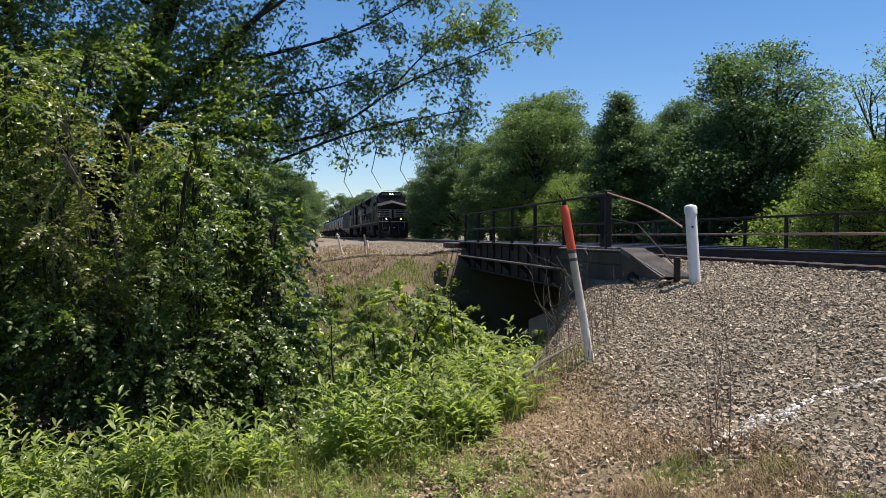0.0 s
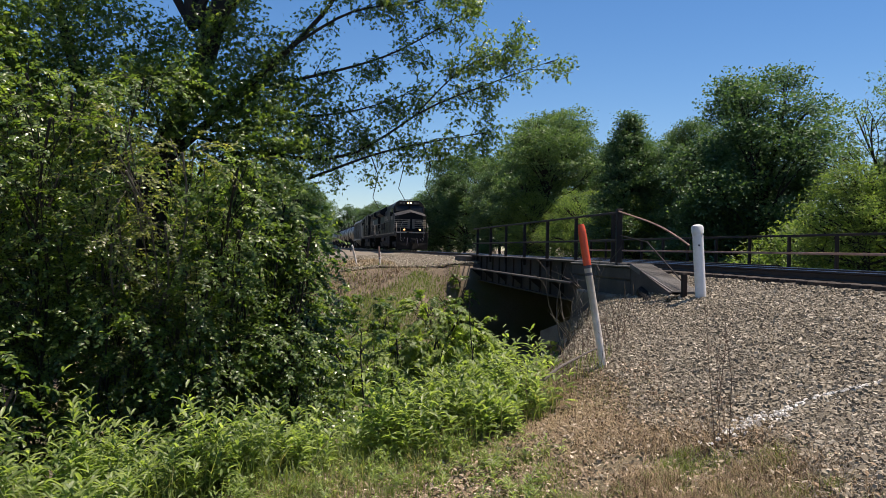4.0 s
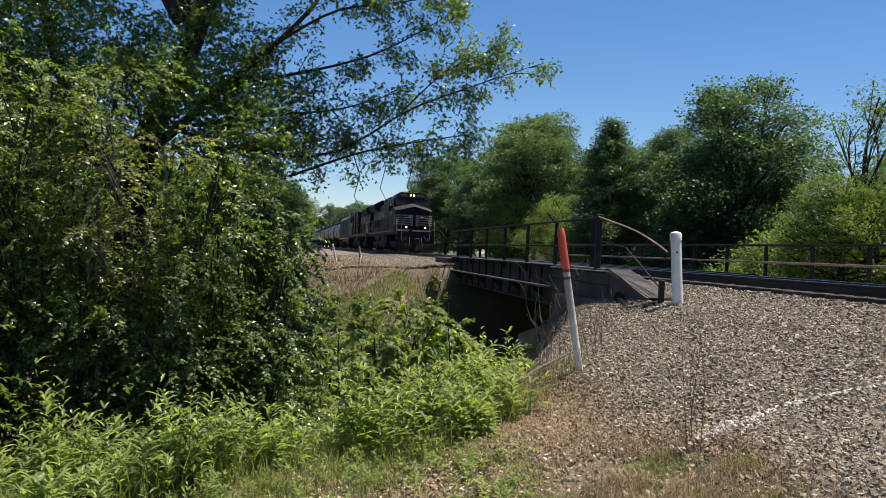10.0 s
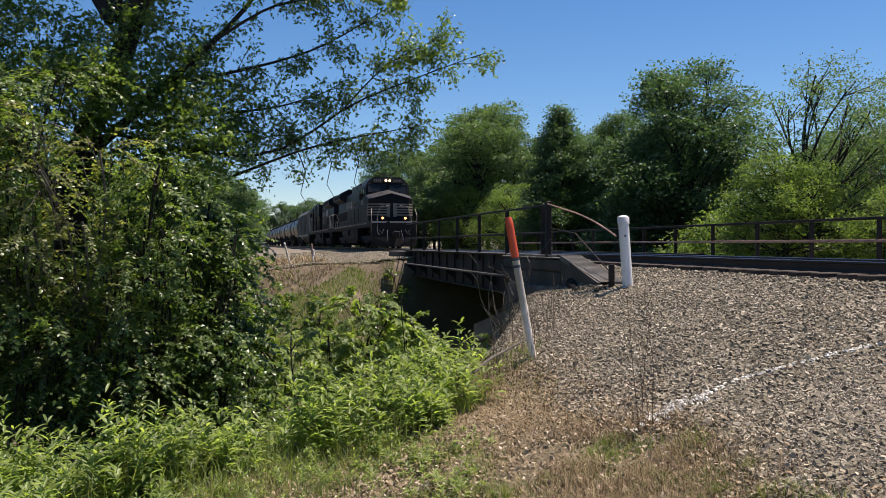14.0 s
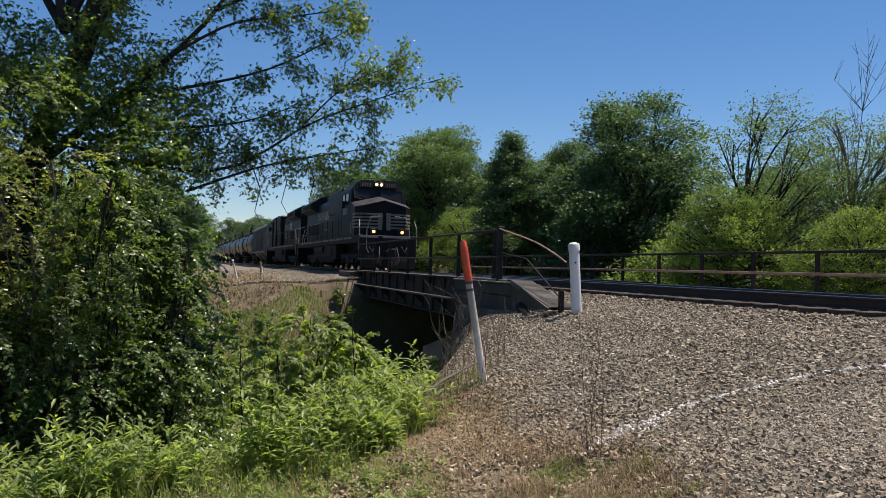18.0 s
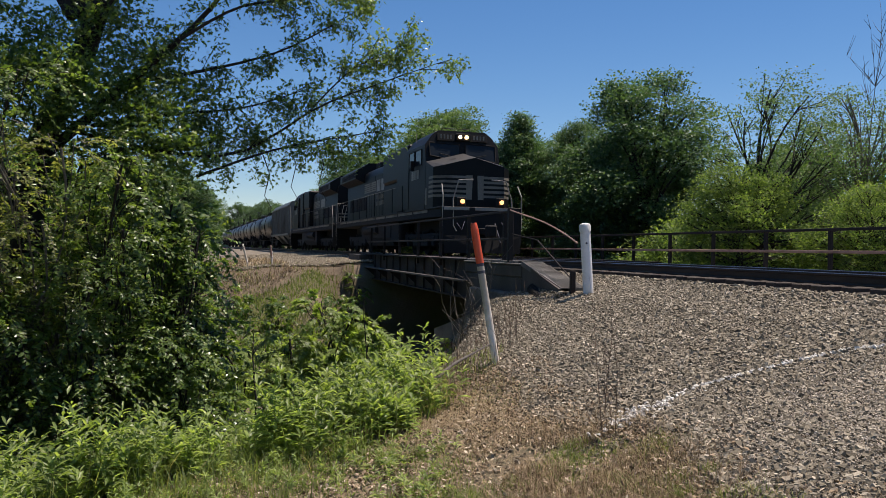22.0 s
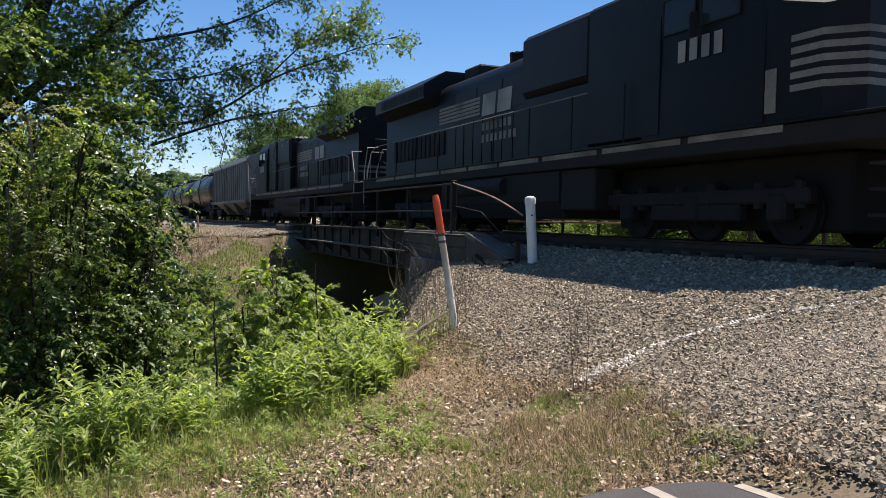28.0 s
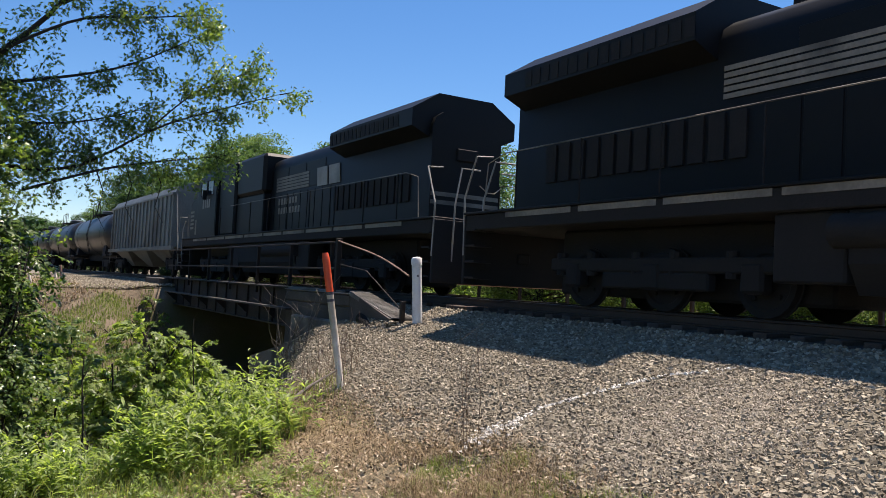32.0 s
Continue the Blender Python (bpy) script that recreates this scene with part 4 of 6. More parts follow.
def build_hopper():
    """Covered hopper car 17 m long from y = 0."""
    t = thing("hopper_car", "grey ribbed covered hopper freight car", "freight car", "cars of the train")
    L = 18.0
    body = Mesh().prism([(-1.5, 1.45), (-1.5, 4.0), (-1.25, 4.45), (-0.6, 4.62), (0.6, 4.62), (1.25, 4.45), (1.5, 4.0), (1.5, 1.45)], "y", 1.1, L - 1.1)
    part("body", body, M_HOPPER, t, "grey steel body")
    for sx in (-1, 1):
        k = Mesh()
        for i in range(18):
            y0 = 1.4 + i * 0.88
            k.box(*sorted((sx * 1.5, sx * 1.57)), y0, y0 + 0.1, 1.5, 4.0)
        part("ribs", k, M_HOPPER, t)
        part("side_sill", Mesh().box(*sorted((sx * 1.45, sx * 1.58)), 0.6, L - 0.6, 1.30, 1.5, 0.01), M_HOPPER, t)
        part("top_chord", Mesh().box(*sorted((sx * 1.46, sx * 1.57)), 0.9, L - 0.9, 3.98, 4.1, 0.01), M_HOPPER, t)
    for y0 in (1.9, 6.9, 11.9):
        part("hopper_bottom", Mesh().hull([(-1.45, y0, 1.44), (1.45, y0, 1.44), (-1.45, y0 + 4.2, 1.44), (1.45, y0 + 4.2, 1.44), (-0.6, y0 + 1.6, 0.5), (0.6, y0 + 1.6, 0.5), (-0.6, y0 + 2.6, 0.5), (0.6, y0 + 2.6, 0.5)]), M_HOPPER, t)
    for ye, d in ((0.0, 1), (L, -1)):
        k = Mesh().hull([(-1.4, ye + d * 1.12, 4.2), (1.4, ye + d * 1.12, 4.2), (-1.4, ye + d * 1.12, 2.0), (1.4, ye + d * 1.12, 2.0), (-1.4, ye + d * 1.0, 4.2), (1.4, ye + d * 1.0, 4.2)])
        part("end_sheet", k, M_HOPPER, t)
        part("end_platform", Mesh().box(-1.4, 1.4, *sorted((ye + d * 0.1, ye + d * 1.2)), 1.12, 1.28, 0.01), M_UNDER, t)
        for sx in (-1.35, 1.35):
            k = Mesh()
            rod(k, [(sx, ye + d * 0.2, 1.2), (sx, ye + d * 1.05, 4.1)], 0.03)
            part("brace", k, M_HOPPER, t)
        k = Mesh()
        for sx in (-1.35, -0.95):
            rod(k, [(sx, ye + d * 0.15, 0.6), (sx, ye + d * 0.15, 3.0)], 0.025)
        for i in range(7):
            rod(k, [(-1.35, ye + d * 0.15, 0.7 + i * 0.36), (-0.95, ye + d * 0.15, 0.7 + i * 0.36)], 0.02, 5)
        part("end_ladder", k, M_HOPPER, t)
        part("coupler", Mesh().box(-0.16, 0.16, *sorted((ye - d * 0.5, ye + d * 0.3)), 0.78, 1.05, 0.03), M_UNDER, t)
    part("running_board", Mesh().box(-0.5, 0.5, 0.5, L - 0.5, 4.68, 4.74, 0.01), M_HOPPER, t)
    k = Mesh().box(-0.25, 0.25, 0.2, L - 0.2, 0.8, 1.2)
    part("centre_sill", k, M_UNDER, t)
    nb = Mesh()
    text_bars(nb, -1.502, 3.2, 5.0, 3.2, 3.5, 8)
    part("mark_bars", nb, M_STRIPE, t)
    sets = []
    for yc in (2.2, L - 2.2):
        truck_frame(t, yc, (-0.88, 0.88), 1.35, 0.46)
        sets += [wheelset(t, yc + a, 0.46) for a in (-0.88, 0.88)]
    return t, sets


def build_tank():
    t = thing("tank_car", "glossy black tank car with a top platform", "freight car", "cars of the train")
    L = 16.4
    prof = [(0.75, 0.05), (0.78, 0.5), (0.9, 1.0), (1.1, 1.3), (1.35, 1.45), (1.6, 1.5), (L - 1.6, 1.5), (L - 1.35, 1.45), (L - 1.1, 1.3), (L - 0.9, 1.0), (L - 0.78, 0.5), (L - 0.75, 0.05)]
    part("barrel", Mesh().lathe(prof, "y", (0, 0, 2.72), 40), M_TANK, t, "glossy black barrel", smooth=True)
    for yy in (3.0, L / 2, L - 3.0):
        part("hoop", Mesh().lathe([(-0.06, 1.515), (0.06, 1.515)], "y", (0, yy, 2.72), 40), M_TANK, t, smooth=True)
    part("dome", Mesh().lathe([(0, 0.55), (0.35, 0.55), (0.42, 0.45), (0.44, 0.05)], "z", (0, L / 2, 4.15), 20), M_TANK, t, smooth=True)
    k = Mesh()
    for sx in (-1, 1):
        rod(k, [(sx * 0.95, L / 2 - 1.5, 5.05), (sx * 0.95, L / 2 + 1.5, 5.05)], 0.025)
        for yy in (-1.5, -0.5, 0.5, 1.5):
            rod(k, [(sx * 0.95, L / 2 + yy, 4.0), (sx * 0.95, L / 2 + yy, 5.05)], 0.02)
    k.box(-1.0, 1.0, L / 2 - 1.6, L / 2 + 1.6, 4.2, 4.25)
    part("platform", k, M_UNDER, t, "railed black top platform")
    for sx in (-1, 1):
        k = Mesh()
        for a in (-0.22, 0.22):
            rod(k, [(sx * 1.2, L / 2 + a, 1.1), (sx * 1.56, L / 2 + a, 2.6), (sx * 1.3, L / 2 + a, 3.8), (sx * 1.0, L / 2 + a, 4.2)], 0.022, 5)
        for i in range(5):
            rod(k, [(sx * (1.26 + 0.06 * i), L / 2 - 0.22, 1.35 + 0.26 * i), (sx * (1.26 + 0.06 * i), L / 2 + 0.22, 1.35 + 0.26 * i)], 0.018, 5)
        part("ladder", k, M_UNDER, t)
    part("frame", Mesh().box(-0.3, 0.3, 0.1, L - 0.1, 0.8, 1.25, 0.02).box(-1.45, 1.45, 0.15, 1.6, 1.05, 1.2, 0.01).box(-1.45, 1.45, L - 1.6, L - 0.15, 1.05, 1.2, 0.01), M_UNDER, t)
    for yy in (0.15, L - 0.15):
        k = Mesh()
        rod(k, [(-1.42, yy, 1.15), (-1.42, yy, 2.15), (1.42, yy, 2.15), (1.42, yy, 1.15)], 0.022, 5)
        part("end_rail", k, M_UNDER, t)
    for y0 in (2.0, L - 2.0):
        part("saddle", Mesh().hull([(-1.3, y0 - 0.5, 1.2), (1.3, y0 - 0.5, 1.2), (-1.3, y0 + 0.5, 1.2), (1.3, y0 + 0.5, 1.2), (-1.2, y0 - 0.4, 1.9), (1.2, y0 - 0.4, 1.9), (-1.2, y0 + 0.4, 1.9), (1.2, y0 + 0.4, 1.9)]), M_UNDER, t)
    sets = []
    for yc in (2.0, L - 2.0):
        truck_frame(t, yc, (-0.88, 0.88), 1.35, 0.46)
        sets += [wheelset(t, yc + a, 0.46) for a in (-0.88, 0.88)]
    return t, sets


loco_a, sets_a = build_locomotive()
loco_b = copy_thing(loco_a, pose(0, 60, 0))
tagged(loco_b, "black six-axle diesel locomotive coupled rear to rear")
hopper, sets_h = build_hopper()
tank_a, sets_t = build_tank()
tanks = [tank_a] + [copy_thing(tank_a, pose(0, 120 + 20 * i, 0)) for i in range(8)]

# ---- posts by the track ----
def marker_post(foot, head, r, split, label, cap=M_ORANGE, tip=True):
    foot, head = Vector(foot), Vector(head)
    t = thing("marker_post", label, "marker post", "markers by the line")
    d = head - foot
    part("tube", Mesh().tube([foot - d * 0.08, foot + d * split], r, 14), M_POST, t, smooth=True)
    part("dark_band", Mesh().tube([foot + d * (split - 0.022), foot + d * (split + 0.012)], r * 1.03, 14), M_BAND, t, smooth=True)
    part("small_plate", Mesh().tube([foot + d * (split - 0.075), foot + d * (split - 0.055)], r * 1.04, 14), M_BAND, t, smooth=True)
    k = Mesh().tube([foot + d * split, head - d * 0.05], r * 1.08, 14)
    k.tube([head - d * 0.05, head - d * 0.03, head - d * 0.012, head], r * 1.08, 14, r * 0.78)
    part("orange_sleeve", k, cap, t, "orange red sleeve with a rounded top", smooth=True)
    return t


marker_post((5.172, 11.68, 0.515), (4.821, 11.73, 2.493), 0.055, 0.70, "leaning white plastic marker post with an orange top")
marker_post((2.713, 39, 0.973), (2.398, 39.2, 2.182), 0.045, 0.93, "leaning thin white marker post on the far embankment", M_POST)
marker_post((3.599, 36.6, 0.942), (3.484, 36.6, 2.137), 0.04, 0.62, "upright white marker post with a faded red top", M_BARRUST)
marker_post((4.243, 46, 1.043), (4.130, 46, 1.837), 0.07, 0.9, "short grey marker post on the far embankment", M_POST)

vent = thing("vent_pipe", "upright white plastic vent pipe with a domed cap", "pipe")
part("pipe", Mesh().lathe([(-0.2, 0.098), (1.24, 0.098)], "z", (0, 0, 0), 24), M_PIPE, vent, smooth=True)
part("cap", Mesh().lathe([(1.19, 0.11), (1.30, 0.11), (1.33, 0.095), (1.35, 0.05), (1.355, 0.01)], "z", (0, 0, 0), 24), M_PIPE, vent, "white domed cap", smooth=True)
part("hole", Mesh().lathe([(0, 0.018), (-0.02, 0.018)], "y", (-0.038, -0.105, 0.97), 10), M_BAND, vent)
vent.matrix_basis = pose(8.003, 14.51, 1.289, 0, -4.2, 0)

# old end rail of the bridge, bent down to a stub post by the pipe
rail = thing("bent_rail", "bent rusty red steel strap from the bridge to a leaning post", "rail")
arc = [Vector((7.648, 17.96, 3.017)).lerp(Vector((7.869, 14.75, 2.252)), s) + Vector((0, 0, 0.09 * math.sin(math.pi * s) * (0.5 + s))) for s in (i / 12 for i in range(13))]
part("strap", Mesh().tube(arc, 0.02, 6), M_BARRUST, rail, smooth=True)
part("lower_rail", Mesh().tube([(7.691, 17.9, 2.468), (7.783, 16.6, 2.325), (7.914, 15.1, 1.553)], 0.014, 6), M_STEEL, rail)
part("stub_post", Mesh().box(7.80, 7.90, 14.86, 14.94, 1.0, 1.72, 0.008), M_STEEL, rail)
part("end_post", Mesh().box(7.62, 7.74, 17.94, 18.06, 1.6, 3.07, 0.01), M_STEEL, rail)

# white line sprayed across the stones
n = 280
s = rng.random(n) ** 0.9
x = np.interp(s, [0, 0.3, 0.55, 0.8, 1], [5.38, 6.08, 6.77, 7.41, 8.0]) + rng.normal(0, 0.014, n)
y = np.interp(s, [0, 0.3, 0.55, 0.8, 1], [7.66, 7.76, 7.5, 7.15, 6.4]) + rng.normal(0, 0.018, n)
blob = rng.random(n) < 0.36
x = np.where(blob, 5.36 + rng.normal(0, 0.19, n), x)
y = np.where(blob, 7.66 + rng.normal(0, 0.10, n), y)
stones("painted_stones", np.stack([x, y, bed_z(x, y) + 0.022], -1), rng.uniform(0.03, 0.07, n), M_STONE_PAINT, "stones sprayed white in a line across the ballast", 0.5)

# asphalt by the camera with painted lines
asphalt = thing("asphalt_pad", "dark asphalt edge with faded white painted lines", "road", kind="structure")
AZ = 0.17
part("slab", Mesh().prism([(2.16, 4.3), (3.0, 4.57), (3.45, 4.72), (3.91, 4.73), (4.36, 4.70), (4.60, 4.55), (4.80, 3.95), (5.16, 1.5), (5.36, -6), (-3, -6), (-2, 1.5), (0.8, 2.4)], "z", AZ - 0.35, AZ), M_ASPHALT, asphalt, "dark grey asphalt")
for a, b in (((3.82, 4.69), (4.02, 2.2)), ((4.52, 4.54), (5.06, 1.6))):
    a, b = Vector(a), Vector(b)
    w = Vector((0.055, 0.015))
    part("painted_line", Mesh().prism([tuple(a - w), tuple(a + w), tuple(b + w), tuple(b - w)], "z", AZ + 0.001, AZ + 0.005), M_LINE, asphalt, "faded white line")

# black ribbed tube by the wing wall, and a low footing running down the bank
ribbed = thing("drain_pipe", "short black ribbed tube in the stones by the ramp", "pipe")
k = Mesh()
prof = []
for i in range(24):
    prof += [(i * 0.04, 0.13), (i * 0.04 + 0.018, 0.13), (i * 0.04 + 0.022, 0.11), (i * 0.04 + 0.036, 0.11)]
k.lathe(prof, "y", (0, 0, 0), 16)
ob = part("tube", k, M_UNDER, ribbed)
ribbed.matrix_basis = pose(7.5, 15.5, 1.06, 14, 0, -8)
footing = thing("concrete_footing", "low weathered concrete footing running down from the abutment", "footing", kind="structure")
part("beam", Mesh().hull([(x + dx, y, z + dz) for x, y, z in ((7.34, 16.9, 1.06), (7.2, 22.4, -0.12)) for dx in (-0.12, 0.08) for dz in (-0.5, 0.0)]), M_PLINTH, footing)
# paper scrap
scrap = thing("paper_scrap", "crumpled white paper scrap on the dead leaves", "litter")
k = Mesh().hull([(0.0, 0.0, 0.0), (0.16, 0.03, 0.01), (0.12, 0.12, 0.05), (0.02, 0.1, 0.06), (0.08, 0.05, 0.08), (-0.03, 0.05, 0.02)])
part("scrap", k, M_PIPE, scrap)
scrap.matrix_basis = pose(0.55, 7.0, float(ground_z(0.55, 7.0)), 0, 0, 20)

# ---- plants ----
LEAF_SHAPES = {
    # along, across, up; and the faces
    "oval": ([(0, 0, 0), (0.3, 0.24, 0.06), (0.7, 0.22, 0.04), (1.0, 0, -0.06), (0.7, -0.22, 0.04), (0.3, -0.24, 0.06)], [(0, 1, 4, 5), (1, 2, 3, 4)]),
    "lance": ([(0, 0, 0), (0.4, 0.13, 0.05), (1.0, 0, -0.15), (0.4, -0.13, 0.05)], [(0, 1, 2, 3)]),
    "plain": ([(0, 0, 0), (0.45, 0.32, 0.08), (1.0, 0, -0.06), (0.45, -0.32, 0.08)], [(0, 1, 2, 3)]),
    # three long lobes and two small ones at the stalk
    "lobed": ([(0.0, 0, 0), (0.30, 0.13, 0.03), (0.58, 0.42, -0.04), (0.5, 0.17, 0.03), (1.0, 0, -0.1), (0.5, -0.17, 0.03), (0.58, -0.42, -0.04), (0.30, -0.13, 0.03), (0.02, 0.36, -0.03), (0.02, -0.36, -0.03)], [(0, 1, 3, 5), (3, 4, 5, 5), (1, 2, 3, 3), (0, 5, 7, 7), (5, 6, 7, 7), (0, 8, 1, 1), (0, 7, 9, 9)]),
}


def leaf_mesh(name, places, size, mat, shape="oval", up=0.55, droop=0.0, ahead=None, nrm=None):
    """Folded leaves at places (n, 3), with sizes (n,). shape: a key of LEAF_SHAPES; ahead, nrm: the way that each leaf points and faces."""
    n = len(places)
    if ahead is None:
        ahead = rng.normal(size=(n, 3))
        ahead[:, 2] = ahead[:, 2] * 0.6 - droop
    ahead = ahead / (np.linalg.norm(ahead, axis=1)[:, None] + 1e-9)
    if nrm is None:
        nrm = rng.normal(size=(n, 3)) * (1 - up)
        nrm[:, 2] += up * 1.6
    side = np.cross(ahead, nrm)
    side /= np.linalg.norm(side, axis=1)[:, None] + 1e-9
    nrm = np.cross(side, ahead)
    tpl, quads = LEAF_SHAPES[shape]
    tris = [q[:3] for q in quads if len(set(q)) == 3]
    quads = [q for q in quads if len(set(q)) == 4]
    for q in quads if tris else []:
        tris += [(q[0], q[1], q[2]), (q[0], q[2], q[3])]
    faces = np.array(tris if tris else quads)
    tpl = np.array(tpl, float)
    sz = np.asarray(size)[:, None, None]
    v = places[:, None] + sz * (tpl[None, :, :1] * ahead[:, None] + tpl[None, :, 1:2] * side[:, None] + tpl[None, :, 2:] * nrm[:, None])
    f = (faces[None] + len(tpl) * np.arange(n)[:, None, None]).reshape(-1, faces.shape[1])
    return mesh_np(name, v.reshape(-1, 3), f, mat)


def sprays(blobs, count, per, reach, droop=0.45):
    """Arching twigs that spring from the skins of blobs, with leaves in two ranks: places, headings and facings of the leaves, and the twigs' lines."""
    c = np.array([b[0] for b in blobs], float)
    r = np.array([b[1] for b in blobs], float)
    w = r[:, 0] * r[:, 1]
    pick = rng.choice(len(c), count, p=w / w.sum())
    d = rng.normal(size=(count, 3)) * (1, 1, 0.5)
    d /= np.linalg.norm(d, axis=1)[:, None]
    foot = c[pick] + d * r[pick] * rng.uniform(0.35, 0.95, (count, 1))
    out = d * (1, 1, 0.3) + rng.normal(0, 0.35, (count, 3)) + (0, 0, 0.12)
    out /= np.linalg.norm(out, axis=1)[:, None]
    ln = reach * rng.uniform(0.5, 1.2, count)
    s = np.linspace(0.12, 1.0, per)[None] + rng.uniform(-0.03, 0.03, (count, per))
    line = lambda q: foot[:, None] + out[:, None] * (ln[:, None] * q)[..., None] - np.array([0, 0, 1.0]) * (droop * ln[:, None] * q * q)[..., None]
    at = line(s)
    way = line(s + 0.05) - at
    way /= np.linalg.norm(way, axis=2)[..., None]
    face = np.cross(way, np.cross(np.array([0, 0, 1.0]), way)) + rng.normal(0, 0.3, (count, per, 3))
    side = np.cross(way, face)
    side /= np.linalg.norm(side, axis=2)[..., None] + 1e-9
    turn = np.where(np.arange(per) % 2, 1.0, -1.0)[None, :, None]
    ahead = way * 0.55 + side * turn * 0.85 + rng.normal(0, 0.2, (count, per, 3)) - (0, 0, 0.15)
    return at.reshape(-1, 3), ahead.reshape(-1, 3), face.reshape(-1, 3), line(np.linspace(0, 1, 4)[None] + np.zeros((count, 1)))


def twig_mesh(name, lines, r, mat):
    """Thin three-sided twigs along lines (n, k, 3), tapering to nothing."""
    n, k, _ = lines.shape
    way = np.gradient(lines, axis=1)
    u = np.cross(way, rng.normal(size=(n, 1, 3)))
    u /= np.linalg.norm(u, axis=2)[..., None] + 1e-9
    w = np.cross(way / (np.linalg.norm(way, axis=2)[..., None] + 1e-9), u)
    rad = (r * np.linspace(1, 0.3, k))[None, :, None]
    ring = np.stack([lines + rad * (u * math.cos(a) + w * math.sin(a)) for a in (0, 2.094, 4.189)], 2)
    i, j, q = np.meshgrid(np.arange(n), np.arange(k - 1), np.arange(3), indexing="ij")
    at = lambda jj, qq: (i * k + jj) * 3 + qq
    f = np.stack([at(j, q), at(j, (q + 1) % 3), at(j + 1, (q + 1) % 3), at(j + 1, q)], -1).reshape(-1, 4)
    return mesh_np(name, ring.reshape(-1, 3), f, mat)


def clumps(blobs, count, per, spread, fill=0.25):
    """Leaf places in clumps over a set of blobs (centre, radii): mostly near their skins, with gaps between the clumps."""
    c = np.array([b[0] for b in blobs], float)
    r = np.array([b[1] for b in blobs], float)
    w = (r[:, 0] * r[:, 1] + r[:, 1] * r[:, 2] + r[:, 0] * r[:, 2])
    pick = rng.choice(len(c), count, p=w / w.sum())
    d = rng.normal(size=(count, 3))
    d /= np.linalg.norm(d, axis=1)[:, None]
    rad = np.where(rng.random(count) < fill, rng.uniform(0.3, 0.9, count), rng.uniform(0.82, 1.1, count))
    lump = 1 + 0.14 * np.sin(d[:, 0] * 5 + pick) * np.cos(d[:, 2] * 6 + pick * 2.0)
    at = c[pick] + d * r[pick] * (rad * lump)[:, None]
    # each clump is a flat spray
    axis = rng.normal(size=(count, 1, 3)) * (1, 1, 0.35)
    axis /= np.linalg.norm(axis, axis=2)[..., None]
    along = rng.uniform(-1, 1, (count, per, 1)) * spread * 1.6
    off = axis * along + rng.normal(0, 1, (count, per, 3)) * spread * np.array([0.6, 0.6, 0.22])
    return (at[:, None] + off).reshape(-1, 3)


def limb(mesh, a, b, r0, r1, bend=0.15, n=5):
    a, b = Vector(a), Vector(b)
    d = (b - a).length
    j = Vector((random.uniform(-1, 1), random.uniform(-1, 1), random.uniform(-0.3, 0.6))) * bend * d
    pts = [a.lerp(b, s) + j * math.sin(math.pi * s) for s in (i / n for i in range(n + 1))]
    mesh.tube(pts, r0, 7, r1)
    return pts


def tree(name, label, base, height, blobs, count, per, spread, size, leaf, bark, trunk_r, shape="plain", group="", lean=(0, 0), fill=0.25, reach=0.0):
    """Trunk, limbs to every blob, and a crown of leaves. Blobs in the tree's own space."""
    t = thing(name, label, "tree", group, m=pose(*base))
    k = Mesh()
    head = Vector((lean[0], lean[1], height * 0.62))
    limb(k, (0, 0, -0.3), head, trunk_r, trunk_r * 0.45, 0.04, 6)
    part("trunk", k, bark, t, smooth=True)
    for c, r in blobs:
        k = Mesh()
        s = min(0.95, max(0.25, c[2] / max(head.z, 0.1) * 0.6))
        pts = limb(k, Vector((0, 0, 0)).lerp(head, s), c, trunk_r * 0.4, 0.02, 0.12)
        for _ in range(4):
            e = Vector(c) + Vector((random.uniform(-1, 1) * r[0], random.uniform(-1, 1) * r[1], random.uniform(-0.8, 1) * r[2])) * 0.8
            limb(k, pts[random.randint(2, 4)], e, trunk_r * 0.16, 0.008, 0.1, 4)
        part("branch", k, bark, t, smooth=True)
    if reach:
        p, ahead, face, lines = sprays(blobs, count, per, reach)
        tw = tagged(new("twig_mass", twig_mesh("twig_mass", lines, 0.006, bark)), kind="stuff")
        tw.parent = t
        ob = new("crown", leaf_mesh("crown", p, rng.uniform(0.7, 1.25, len(p)) * size, leaf, shape, ahead=ahead, nrm=face))
        ob.parent = t
        return t
    p = clumps(blobs, count, per, spread, fill)
    ob = new("crown", leaf_mesh("crown", p, rng.uniform(0.7, 1.25, len(p)) * size, leaf, shape))
    ob.parent = t
    return t


def far_blobs(h, w, n, seed, low=0.25):
    """Many small domes on a rounded crown."""
    r = random.Random(seed)
    out = [((0, 0, h * 0.58), (w * 0.3, w * 0.3, h * 0.24))]
    for i in range(n):
        a = 2.4 * i + r.uniform(-0.4, 0.4)
        f = (i + 0.5) / n
        z = h * (low + (0.93 - low) * f)
        ring = w * 0.46 * math.sqrt(max(0.04, 1 - (1.9 * f - 0.8) ** 2 * 0.8)) * r.uniform(0.65, 1.05)
        s = w * r.uniform(0.09, 0.17)
        out.append(((math.cos(a) * ring, math.sin(a) * ring, z + r.uniform(-0.04, 0.05) * h), (s, s, s * r.uniform(0.6, 0.9))))
    return out


